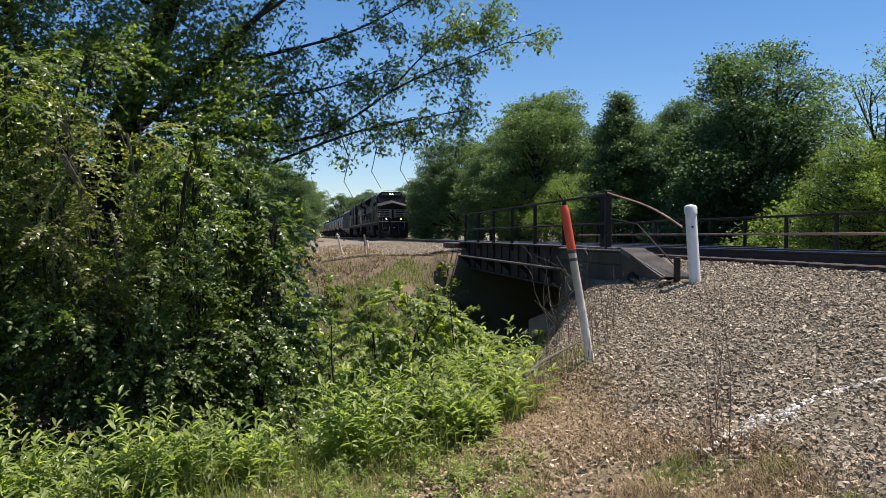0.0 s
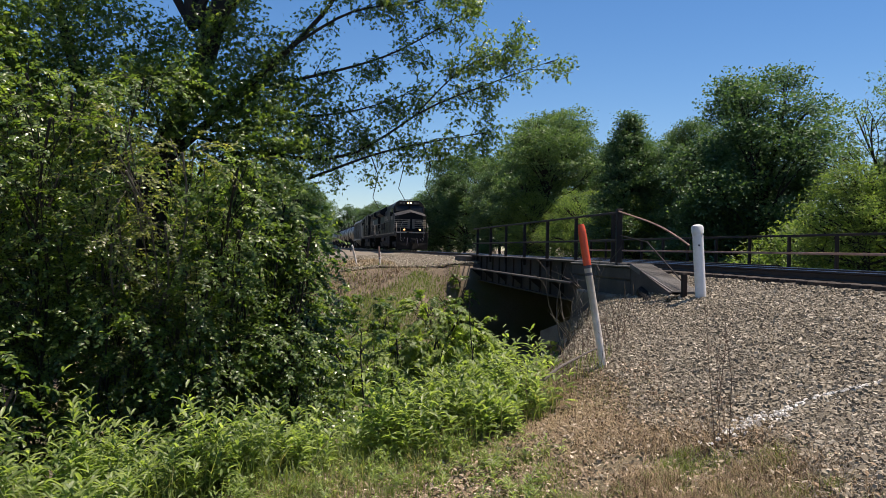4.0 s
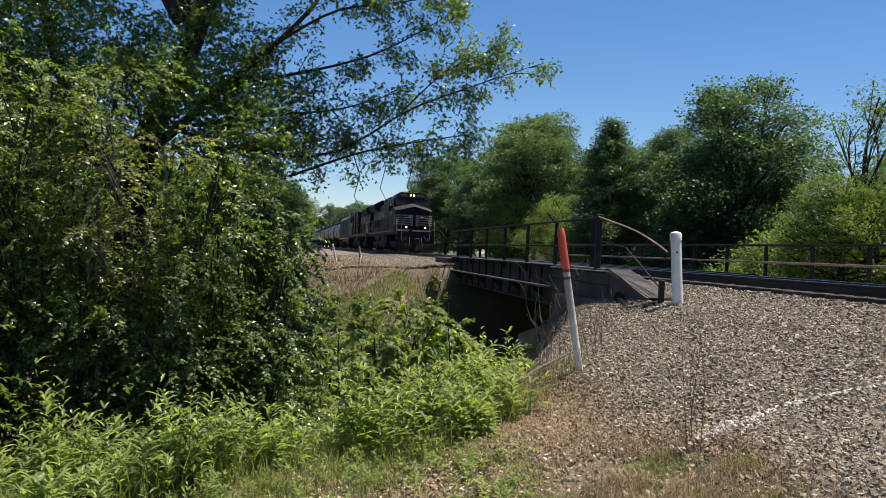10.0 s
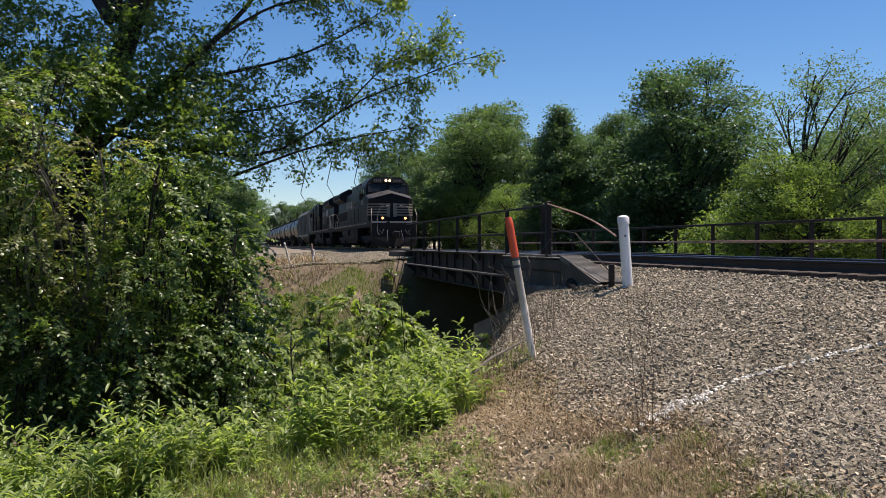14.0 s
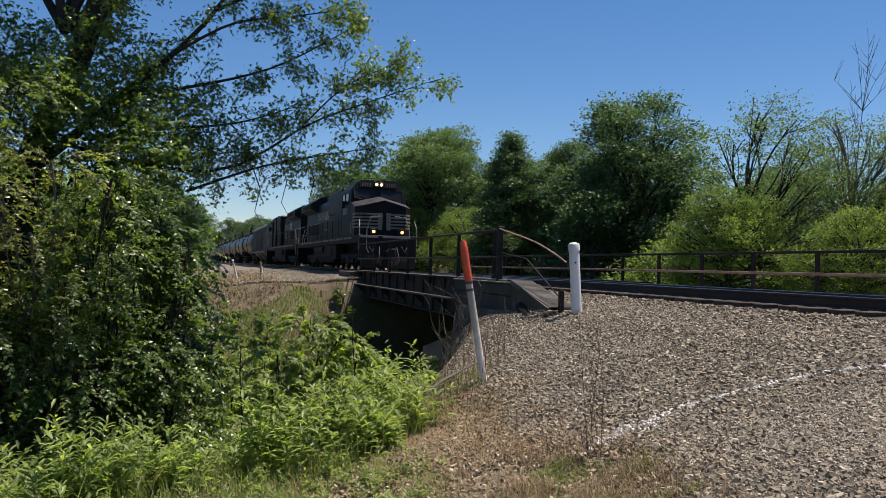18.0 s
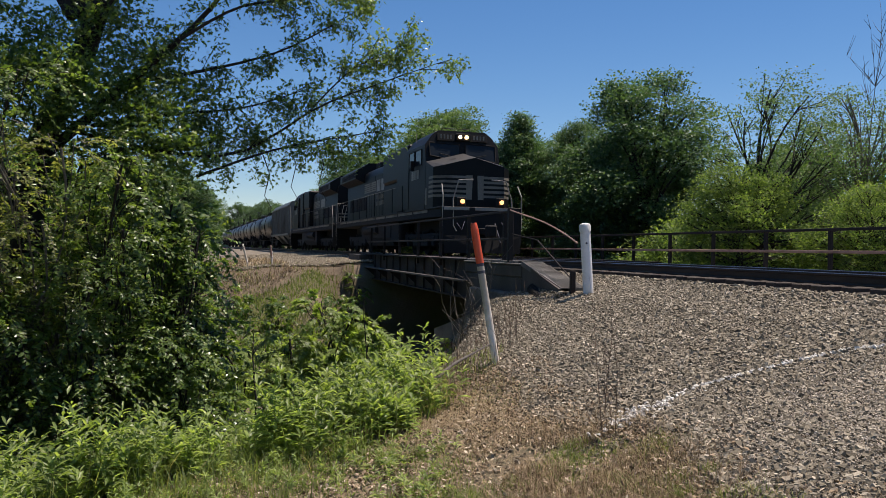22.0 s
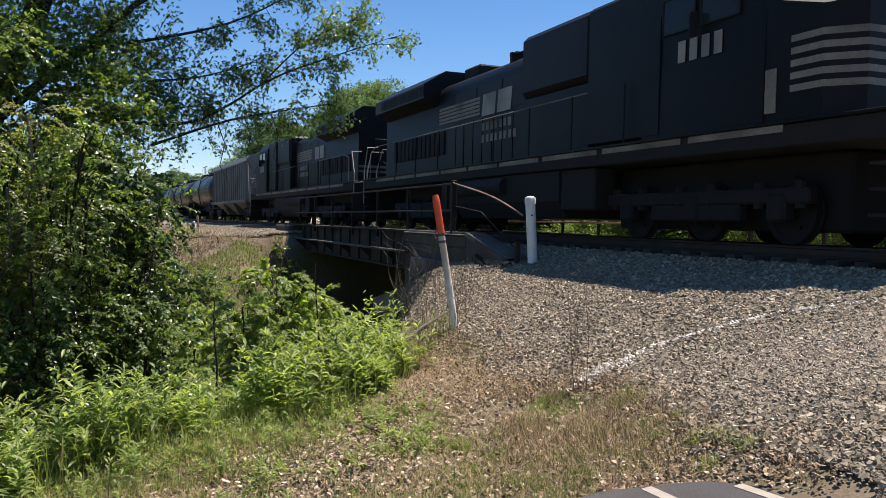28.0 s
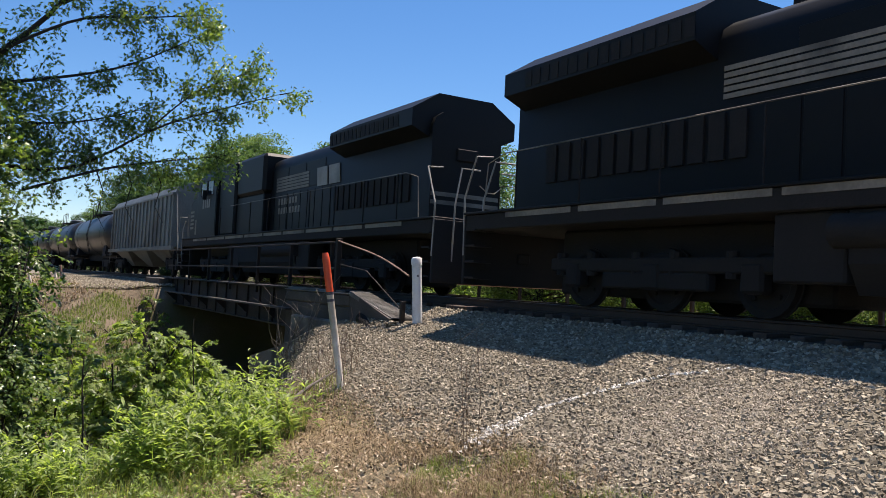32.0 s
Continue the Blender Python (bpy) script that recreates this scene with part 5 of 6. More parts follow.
# woods beyond the track: five kinds of tree, repeated
KINDS = []
LABELS = ("tall dense dark green broadleaf tree", "rounded dark green broadleaf tree", "light green broadleaf tree", "low bright green bushy tree", "thin half-leafed tree with bare twigs showing")
for i, (h, w, leaf, size, cnt) in enumerate(((10, 7.5, M_LEAF_FAR, 0.15, 2400), (10, 5.6, M_LEAF_FAR, 0.115, 3300), (10, 7, M_LEAF_FAR2, 0.145, 1700), (5, 5.0, M_LEAF_BUSH, 0.1, 1100), (10, 6.5, M_LEAF_FAR2, 0.10, 800))):
    KINDS.append(tree("tree", LABELS[i], (60 + 9 * i, -60, 0), h, far_blobs(h, w, 36, i, 0.1 if i != 4 else 0.3), cnt, 26, 0.27, size, leaf, M_BARK_GREY if i == 4 else M_BARK, 0.16, group="woods beyond the track"))
first = [True] * 5


def plant(kind, x, y, s=1.0, turn=0.0):
    m = pose(x, y, float(ground_z(x, y)), 0, 0, turn) @ Matrix.Scale(s, 4)
    if first[kind]:
        first[kind] = False
        ob = KINDS[kind]
    else:
        ob = copy_thing(KINDS[kind], Matrix.Identity(4))
    ob.matrix_basis = m
    return ob


WOODS = [
    # the row behind the guard rail
    (1, 18.8, 32.3, 1.27, 0), (1, 18.4, 37.0, 0.78, 40), (2, 17.3, 59.8, 1.2, 60), (0, 22.6, 50.6, 0.95, 200), (2, 27.5, 33.5, 1.05, 33), (0, 24.5, 45.0, 0.9, 15), (0, 23.0, 60.0, 1.05, 99),
    (4, 20.6, 21.6, 0.74, 0), (4, 24.5, 19.5, 0.85, 120), (4, 22.8, 25.5, 0.98, 210), (2, 29.0, 27.0, 1.0, 66), (2, 31.0, 21.0, 0.8, 166), (4, 21.5, 14.5, 0.8, 200), (4, 25.0, 11.0, 0.87, 10), (1, 31.0, 39.0, 0.8, 222),
    (3, 15.7, 20.9, 0.72, 10), (3, 17.6, 17.8, 0.62, 80), (3, 20.2, 16.2, 0.75, 150), (3, 21.3, 20.5, 0.85, 20), (3, 16.6, 25.0, 1.08, 70), (3, 20.6, 26.0, 1.42, 111), (3, 16.2, 39.0, 0.75, 31), (3, 16.0, 46.5, 0.9, 190), (3, 15.5, 58.0, 1.0, 280), (3, 21.5, 12.0, 0.9, 250), (3, 19.5, 8.0, 0.8, 300), (3, 24.0, 17.5, 0.9, 140), (3, 19.0, 34.0, 1.32, 45),
    (2, 18.0, 75.0, 1.15, 10), (0, 15.2, 84.0, 1.12, 130), (1, 15.6, 68.0, 0.85, 220), (0, 16.0, 100.0, 1.05, 260), (0, 20.0, 68.0, 1.3, 100),
    (2, 16.0, 114.0, 1.0, 80), (0, 16.5, 130.0, 1.0, 10), (2, 17.0, 150.0, 1.0, 50), (0, 16.0, 175.0, 1.1, 90), (1, 15.0, 205.0, 1.2, 20), (0, 14.0, 240.0, 1.4, 120), (0, 12.0, 350.0, 2.0, 20), (2, 0.0, 360.0, 2.2, 70), (0, -16.0, 352.0, 2.1, 190), (0, 24.0, 355.0, 2.2, 10), (0, -30.0, 340.0, 2.2, 40),
    # up the line on the near side
    (3, -4.0, 46.0, 1.2, 0), (2, -3.5, 60.0, 0.8, 30), (1, -1.5, 74.0, 0.8, 60), (0, -3.0, 90.0, 0.85, 110), (0, -2.0, 110.0, 0.95, 200), (2, -1.0, 130.0, 1.0, 100), (0, -7.0, 75.0, 0.9, 10), (0, -10.0, 58.0, 0.9, 100), (3, -6.0, 36.0, 1.1, 30), (0, -12.0, 44.0, 0.95, 300), (1, -9.0, 32.0, 0.9, 20), (0, -16.0, 28.0, 1.0, 70), (1, -15.0, 18.0, 0.9, 70), (3, -3.0, 30.0, 1.1, 210), (3, -1.0, 39.0, 0.6, 10),
]
for kind, x, y, s, turn in WOODS:
    plant(kind, x, y, s, turn)
# a dark cone-shaped tree between the round crowns
rc = random.Random(3)
CONE = []
for i in range(46):
    f = (i + 0.5) / 46
    ring = 2.15 * (1 - f) ** 0.75 * rc.uniform(0.55, 1.0)
    q = 0.75 - 0.4 * f
    CONE.append(((ring * math.cos(2.4 * i), ring * math.sin(2.4 * i), 1.0 + 6.6 * f), (q, q, q * 0.6)))
tree("tree", "dense dark green cone-shaped tree", (15.9, 39.4, float(ground_z(15.9, 39.4))), 8.0, CONE, 1900, 24, 0.26, 0.125, M_LEAF_FAR, M_BARK, 0.14, group="woods beyond the track")
# an open tree with a leaning dark trunk
tree("tree", "open light green tree with a dark forked trunk", (17.5, 21.6, float(ground_z(17.5, 21.6))), 7.4, far_blobs(7.4, 4.6, 26, 12, 0.36), 620, 20, 0.24, 0.085, M_LEAF_FAR2, M_BARK, 0.1, lean=(-0.5, 0.3), group="woods beyond the track", fill=0.4)
# bare tree tops against the sky
for bx, by, bh in ((20.2, 20.6, 7.4), (22.6, 19.0, 7.6), (21.0, 18.6, 6.6)):
    t = thing("bare_tree", "leafless grey tree with thin twigs against the sky", "tree", "woods beyond the track", m=pose(bx, by, float(ground_z(bx, by))))
    rb = random.Random(int(bx * 10))
    k = Mesh()
    stem = limb(k, (0, 0, -0.2), (rb.uniform(-0.6, 0.6), 0.3, bh), 0.04, 0.006, 0.05, 9)
    part("trunk", k, M_BARK_GREY, t, smooth=True)
    for j in range(16):
        k = Mesh()
        q = stem[rb.randint(3, 9)]
        e = q + Vector((rb.gauss(0, 0.45), rb.gauss(0, 0.45), rb.uniform(0.7, 1.7)))
        pts = limb(k, q, e, 0.010, 0.003, 0.04, 4)
        for _ in range(4):
            q2 = pts[rb.randint(1, 4)]
            limb(k, q2, q2 + Vector((rb.gauss(0, 0.2), rb.gauss(0, 0.2), rb.uniform(0.2, 0.7))), 0.008, 0.003, 0.04, 3)
        part("branch", k, M_BARK_GREY, t)


# the big maple on the near bank, its boughs reaching over the ravine
def curve(pts, n=10):
    """A smooth line through three or four points."""
    p = [Vector(q) for q in pts]
    out = []
    for i in range(n + 1):
        s = i / n * (len(p) - 1)
        k = min(int(s), len(p) - 2)
        f = s - k
        a, b, c, d = p[max(k - 1, 0)], p[k], p[k + 1], p[min(k + 2, len(p) - 1)]
        out.append(0.5 * (2 * b + (c - a) * f + (2 * a - 5 * b + 4 * c - d) * f * f + (3 * b - a - 3 * c + d) * f ** 3))
    return out


maple = thing("maple_tree", "large dark green maple with long boughs over the ravine", "tree")
MY = 15.6
k = Mesh()
k.tube(curve([(-2.5, MY + 0.2, -3.0), (-2.1, MY, 0.5), (-1.75, MY, 3.6), (-0.7, MY, 5.9), (0.2, MY + 0.2, 9.0)], 14), 0.34, 10, 0.14)
part("trunk", k, M_BARK, maple, "dark leaning trunk", smooth=True)
k = Mesh()
k.tube(curve([(-1.9, MY, 2.8), (-3.0, MY + 0.3, 5.0), (-3.6, MY, 8.5)], 8), 0.17, 8, 0.06)
part("bough", k, M_BARK, maple, smooth=True)
BOUGHS = [
    ([(-1.6, MY, 3.8), (-0.3, MY, 4.9), (1.5, MY + 0.2, 6.6), (2.6, MY + 0.3, 8.6)], 0.13),
    ([(-1.3, MY, 4.3), (0.0, MY, 3.9), (1.6, MY + 0.2, 3.75), (3.2, MY + 0.3, 4.6), (4.3, MY + 0.3, 5.0), (5.6, MY + 0.3, 5.42)], 0.05),
    ([(0.9, MY, 3.35), (2.2, MY - 0.1, 3.75), (3.3, MY, 3.95), (4.4, MY + 0.1, 4.1)], 0.035),
    ([(-0.6, MY, 5.0), (1.0, MY + 0.4, 5.3), (2.6, MY + 0.4, 5.7), (4.0, MY + 0.3, 6.4)], 0.055),
    ([(0.6, MY, 5.7), (1.8, MY - 0.3, 6.3), (2.9, MY - 0.2, 6.5), (4.1, MY - 0.2, 6.7)], 0.04),
    ([(-0.8, MY, 4.3), (0.5, MY + 0.2, 4.5), (1.8, MY + 0.2, 4.6), (2.9, MY + 0.2, 4.9)], 0.05),
    ([(1.6, MY + 0.2, 6.7), (3.0, MY + 0.3, 7.4), (3.9, MY + 0.2, 7.7)], 0.045),
    ([(-1.0, MY, 5.4), (-0.2, MY - 0.6, 6.4), (0.6, MY - 0.8, 7.2)], 0.06),
    ([(3.0, MY + 0.3, 4.5), (3.9, MY + 0.2, 5.3), (4.9, MY + 0.2, 5.75)], 0.022),
    ([(-0.5, MY + 0.2, 3.9), (0.6, MY + 0.5, 3.95), (1.9, MY + 0.6, 4.15)], 0.04),
]
tips = []
rt = random.Random(5)
for pts, r in BOUGHS:
    k = Mesh()
    line = curve(pts, 14)
    k.tube(line, r * 0.8, 7, 0.006)
    for i in range(5, 15):
        for _ in range(3):
            a = line[i]
            ahead = (line[min(i + 1, 14)] - line[i - 1]).normalized()
            d = (ahead * rt.uniform(0.2, 1.0) + Vector((rt.gauss(0, 0.5), rt.gauss(0, 0.6), rt.gauss(-0.1, 0.55)))).normalized()
            ln = rt.uniform(0.25, 0.75)
            e = a + d * ln + Vector((0, 0, -0.10 * ln))
            k.tube([a, a.lerp(e, 0.5) + Vector((0, 0, 0.05)), e], 0.008, 4, 0.003)
            for s in (0.45, 0.7, 0.9, 1.0):
                tips.append(a.lerp(e, s))
    part("bough", k, M_BARK, maple, smooth=True)
maple.matrix_basis = pose(1.1, 0, 2.1, 0, -4.5, 0) @ pose(-1.1, 0, -2.1)
# bare hanging twigs
for a in ((3.1, MY, 3.85), (2.1, MY, 3.7), (2.6, MY + 0.1, 3.85)):
    k = Mesh()
    a = Vector(a)
    k.tube([a, a + Vector((0.1, 0, -0.35)), a + Vector((-0.02, 0, -0.75)), a + Vector((0.12, 0, -1.05))], 0.012, 5, 0.004)
    part("bare_twig", k, M_BARK, maple)
tips = np.array([t[:] for t in tips])
p = np.repeat(tips, 16, axis=0) + rng.normal(0, 1, (len(tips) * 16, 3)) * (0.095, 0.095, 0.09)
p[:, 2] -= 0.04
ob = new("leaves", leaf_mesh("leaves", p, rng.uniform(0.055, 0.095, len(p)), M_LEAF, "lobed", 0.35, 0.6))
ob.parent = maple
tagged(ob, "pointed maple leaves hanging from the boughs", kind="stuff")
# the last blob is unseen, added overhead to shade the thicket's right side
top = [((-0.6, 0.4, 5.6), (1.3, 1.0, 0.9)), ((0.4, 0.3, 4.6), (1.0, 0.8, 0.7)), ((-3.2, 0.2, 5.8), (1.6, 1.0, 1.2)), ((-5.4, 0, 5.4), (1.6, 1.2, 1.6)), ((-3.9, -0.8, 6.4), (1.5, 0.5, 1.2)), ((-2.2, -0.6, 4.6), (1.3, 0.5, 0.9)), ((0.2, -0.4, 3.9), (0.9, 0.6, 0.7)), ((-1.3, -0.7, 4.9), (1.0, 0.4, 0.6)), ((1.6, 1.0, 8.3), (1.3, 1.1, 0.5))]
p = clumps([((c[0], c[1] + MY, c[2]), r) for c, r in top], 2600, 20, 0.24, 0.12)
ob = new("crown", leaf_mesh("crown", p, rng.uniform(0.062, 0.11, len(p)), M_LEAF, "lobed", 0.4, 0.4))
ob.parent = maple

# unseen upper crown, added above the view to keep the thicket in shade
SHADE_CROWN = [((-2.6 + 2.2 * (i % 4) + 0.5 * math.sin(i * 1.9), MY + 0.4 + 1.8 * (i // 4) + 0.5 * math.cos(i * 2.3), 10.2 + 0.9 * math.sin(i * 1.3)), (1.2, 1.1, 0.8)) for i in range(8)]
p = clumps(SHADE_CROWN, 560, 16, 0.3, 0.3)
ob = new("crown", leaf_mesh("crown", p, rng.uniform(0.16, 0.24, len(p)), M_LEAF, "plain", 0.6, 0.2))
ob.parent = maple
for c, r in SHADE_CROWN:
    k = Mesh()
    limb(k, (-1.0, MY, 6.2), c, 0.09, 0.02, 0.12)
    part("bough", k, M_BARK, maple, smooth=True)

# the thicket under it: shrubs and creepers from the ravine floor up into the boughs
THICKET = [
    # x, y, half width, foot z, top z, tone
    (-3.1, 13.0, 1.0, -2.6, 5.1, 0), (-4.7, 12.8, 1.2, -2.6, 5.6, 0), (-1.55, 13.4, 0.95, -2.6, 4.7, 2), (-2.3, 14.4, 1.1, -2.8, 5.7, 1), (-0.45, 14.2, 0.8, -2.6, 4.1, 1), (0.35, 15.3, 0.8, -2.8, 3.7, 1), (-0.8, 15.4, 1.0, -2.8, 5.0, 1), (-3.9, 14.6, 1.3, -2.8, 6.2, 1), (-6.0, 13.6, 1.6, -2.8, 6.2, 2),
    (0.5, 14.4, 0.6, -2.7, 2.9, 0), (0.6, 16.0, 0.6, -2.8, 3.3, 1), (-0.9, 13.0, 0.75, -2.6, 2.5, 1),
    (-2.1, 12.9, 0.9, -2.6, 2.6, 1), (-3.7, 12.5, 1.0, -2.4, 2.8, 1), (-5.4, 12.0, 1.2, -2.2, 3.0, 1), (-7.2, 12.2, 1.5, -2.4, 3.8, 1), (0.5, 14.2, 0.7, -2.7, 1.0, 0),
    (-2.9, 11.2, 0.8, -1.8, 0.0, 0), (-1.4, 11.6, 0.8, -2.0, -0.1, 0), (-4.6, 10.6, 0.8, -1.4, 0.4, 0), (0.9, 16.2, 0.7, -2.8, 1.0, 0), (1.5, 17.8, 0.9, -2.8, 0.3, 0), (-2.35, 9.2, 0.45, -0.8, 1.5, 0), (0.0, 12.4, 0.8, -2.2, 0.0, 0), (-0.4, 13.4, 0.7, -2.4, 1.2, 1),
    (-1.8, 17.4, 2.0, -2.8, 5.0, 1), (-5.0, 17.0, 2.2, -2.8, 6.0, 1), (0.1, 18.2, 1.1, -2.8, 2.9, 1), (0.0, 16.6, 0.8, -2.8, 3.6, 1),
    # in the ravine before the bridge
    (3.4, 17.0, 0.95, -2.8, 1.15, 0), (4.4, 17.6, 0.7, -2.8, 0.6, 0), (2.5, 16.8, 0.8, -2.8, 0.65, 0), (2.6, 18.5, 0.9, -2.8, -0.2, 0), (3.0, 15.6, 0.8, -2.6, -0.2, 0), (4.6, 19.0, 0.8, -2.8, 0.1, 1), (2.0, 14.6, 0.8, -2.5, -0.5, 0), (1.2, 13.4, 0.8, -2.4, -0.3, 0), (2.4, 22.0, 1.2, -2.8, 0.0, 0), (3.2, 30.6, 0.9, -2.0, 0.3, 1), (1.6, 31.8, 1.0, -2.0, 0.7, 0), (4.9, 31.5, 0.7, -1.8, -0.1, 0), (-0.2, 26.5, 1.4, -2.8, 1.0, 1), (3.8, 23.5, 1.2, -2.8, -0.5, 0), (1.5, 25.5, 1.3, -2.8, -0.2, 0), (3.2, 27.5, 1.2, -2.8, -0.6, 0), (0.6, 29.0, 1.4, -2.6, 0.3, 1), (5.4, 28.5, 1.0, -2.8, -0.7, 0), (5.9, 32.0, 0.7, -1.6, 0.1, 0), (6.5, 33.2, 0.5, -2.2, 0.35, 1), (6.8, 34.6, 0.4, -1.5, 0.75, 0), (6.5, 19.4, 0.45, -2.6, -0.25, 0), (6.1, 18.0, 0.45, -2.2, -0.4, 0), (6.7, 20.6, 0.5, -2.8, -0.4, 1), (-0.8, 33.0, 1.4, -1.8, 1.3, 1), (0.6, 22.0, 1.4, -2.8, 0.4, 1),
]
for i, (x, y, w, z0, z1, tone) in enumerate(THICKET):
    r = random.Random(i)
    h = z1 - z0
    n = max(5, int(h * 2.6))
    bl = []
    for j in range(n):
        f = 0.10 + 0.82 * (j + 0.5) / n
        over = h > 6.5 and y < 15
        ring = w * r.uniform(0.15, 0.65) * (0.6 + 0.7 * f if over else 1)
        a = 2.4 * j + r.uniform(-0.5, 0.5)
        bl.append(((math.cos(a) * ring, math.sin(a) * ring - (1.5 * f * f if over else 0), f * h), (w * r.uniform(0.32, 0.6), w * r.uniform(0.32, 0.6), w * r.uniform(0.22, 0.36))))
    near = y < 15.3 or (2 < x < 5 and y < 20)
    # ravine shrubs take the brighter weed leaf colour in place of sunlight
    leaf = M_WEED if x > 1.2 and y < 23 else (M_LEAF, M_LEAF_DARK, M_LEAF_PALE)[tone]
    label = ("bright green leafy shrub", "dark green shrub in the thicket", "olive budding shrub with bare twigs")[tone]
    count = int((58 if near else 26) * w * h * (0.8 if tone == 2 else 1) * (0.9 if x > 1.2 else 1))
    size = (0.078, 0.08, 0.06)[tone] * (1.7 if x > 1.2 else 1 if near else 1.5)
    tree("shrub", label, (x + 0.12, y, z0 + rise(x)), h, bl, count, 24, 0.27, size, leaf, M_BARK_GREY if tone == 2 else M_BARK, 0.009 if x > 1.2 else 0.018, "lobed" if x > 1.2 and y < 23 else "oval", "shrubs of the thicket", reach=0.75 if x < 1.2 else 0.6)
# arching sprays that stand out of the thicket
rs = random.Random(21)
spray = []
for i in range(150):
    x, y, w, z0, z1, tone = THICKET[rs.randint(0, 15)]
    a = Vector((x + rs.uniform(-0.6, 0.6) * w, y - rs.uniform(0.2, 0.8) * w, z0 + rise(x) + (z1 - z0) * rs.uniform(0.25, 0.95)))
    d = Vector((rs.uniform(-0.7, 1.0), -rs.uniform(0.2, 1.0), rs.uniform(0.0, 0.7))).normalized()
    n = rs.uniform(0.5, 1.1)
    for j in range(34):
        s = rs.uniform(0.1, 1.0)
        q = a + d * n * s + Vector((0, 0, -0.35 * n * s * s))
        spray.append((q.x + rs.gauss(0, 0.055), q.y + rs.gauss(0, 0.055), q.z + rs.gauss(0, 0.04)))
ob = new("leafy_sprays", leaf_mesh("leafy_sprays", np.array(spray), rng.uniform(0.06, 0.11, len(spray)), M_LEAF, "oval", 0.6))
tagged(ob, "arching leafy sprays standing out of the thicket", "foliage", kind="stuff")

# ---- grass and weeds ----
def blades(name, x, y, height, width, mat, label, lean=0.35, lift=0.0):
    """Bent blades, two quads each."""
    off = ~on_pad(x, y)
    x, y, height, width = x[off], y[off], height[off], width[off]
    n = len(x)
    z = ground_z(x, y) + lift
    a = rng.uniform(0, 2 * np.pi, n)
    d = np.stack([np.cos(a), np.sin(a), 0 * a], -1)
    s = np.stack([-np.sin(a), np.cos(a), 0 * a], -1)
    ln = (rng.random(n) * lean * 2)[:, None] * height[:, None]
    p0 = np.stack([x, y, z - 0.02], -1)
    up = np.stack([0 * a, 0 * a, height], -1)
    p1 = p0 + up * 0.55 + d * ln * 0.3
    p2 = p0 + up * (1 - 0.25 * rng.random(n))[:, None] + d * ln
    w = width[:, None] * s
    v = np.stack([p0 - w, p0 + w, p1 - w * 0.7, p1 + w * 0.7, p2 - w * 0.12, p2 + w * 0.12], 1).reshape(-1, 3)
    f = (np.array([(0, 1, 3, 2), (2, 3, 5, 4)])[None] + 6 * np.arange(n)[:, None, None]).reshape(-1, 4)
    return tagged(new(name, mesh_np(name, v, f, mat)), label, "grass", kind="stuff")


EDGE = np.array([(a, b) for a, b in zip(EDGE_X, EDGE_Y)])[1:]


def near_strip(n, lo, hi, x0=-8.0, x1=7.5):
    """Places along the ravine's edge between two x, lo to hi metres from it towards the track."""
    x = rng.uniform(x0, x1, n * 3)
    y = np.interp(x, EDGE_X, EDGE_Y)
    slope = (np.interp(x + 0.05, EDGE_X, EDGE_Y) - np.interp(x - 0.05, EDGE_X, EDGE_Y)) / 0.1
    k = np.sqrt(1 + slope ** 2)
    ok = rng.random(n * 3) < k / 3
    x, y, slope, k = x[ok][:n], y[ok][:n], slope[ok][:n], k[ok][:n]
    d = rng.uniform(lo, hi, len(x))
    return x + d * slope / k, y - d / k


def patchy(x, y, s, keep):
    k = bumps(x, y, s, 1.3) + 0.5 * bumps(x, y, s * 3, 4.0)
    return k > keep


x, y = near_strip(16000, -3.0, 0.6, -8, 5.0)
ok = patchy(x, y, 1.9, 0.0)
x, y = x[ok], y[ok]
blades("green_grass", x, y, rng.uniform(0.12, 0.36, len(x)), rng.uniform(0.003, 0.006, len(x)), M_GRASS, "long green grass on the bank")
x, y = rng.uniform(-4.0, 5.4, 95000), rng.uniform(4.2, 13.0, 95000)
ok = patchy(x, y, 1.1, 0.1) & (x - track_x(y) < -5.1 + 0.7 * bumps(x, y, 2.0)) & (y < np.interp(x, EDGE_X, EDGE_Y) + 0.3)
x, y = x[ok], y[ok]
blades("dry_grass", x, y, rng.uniform(0.03, 0.17, len(x)), rng.uniform(0.0016, 0.0034, len(x)), M_STRAW, "dry straw-coloured grass by the stones", 1.1)
x, y = rng.uniform(-4.0, 5.4, 74000), rng.uniform(4.2, 11.5, 74000)
ok = patchy(x, y, 1.4, 0.35) & (x - track_x(y) < -5.0) & (y < np.interp(x, EDGE_X, EDGE_Y))
x, y = x[ok], y[ok]
blades("green_grass", x, y, rng.uniform(0.03, 0.1, len(x)), rng.uniform(0.0018, 0.004, len(x)), M_GRASS, "short green grass tufts among dead leaves", 0.6)
x, y = near_strip(11000, -1.6, 0.7, -6, 3.6)
ok = patchy(x, y, 2.3, 0.15)
x, y = x[ok], y[ok]
blades("tall_grass", x, y, rng.uniform(0.3, 0.72, len(x)), rng.uniform(0.003, 0.006, len(x)), M_GRASS, "tall green grass mixed with weeds along the ravine edge", 0.5)
x, y = rng.normal(4.35, 0.5, 15000), rng.normal(6.7, 0.8, 15000)
ok = patchy(x, y, 1.6, -0.45) & (x < 5.3)
x, y = x[ok], y[ok]
blades("dry_fuzz", x, y, rng.uniform(0.04, 0.24, len(x)), rng.uniform(0.0012, 0.0025, len(x)), M_DRYFUZZ, "fine reddish brown dry weeds at the edge of the stones", 0.7)
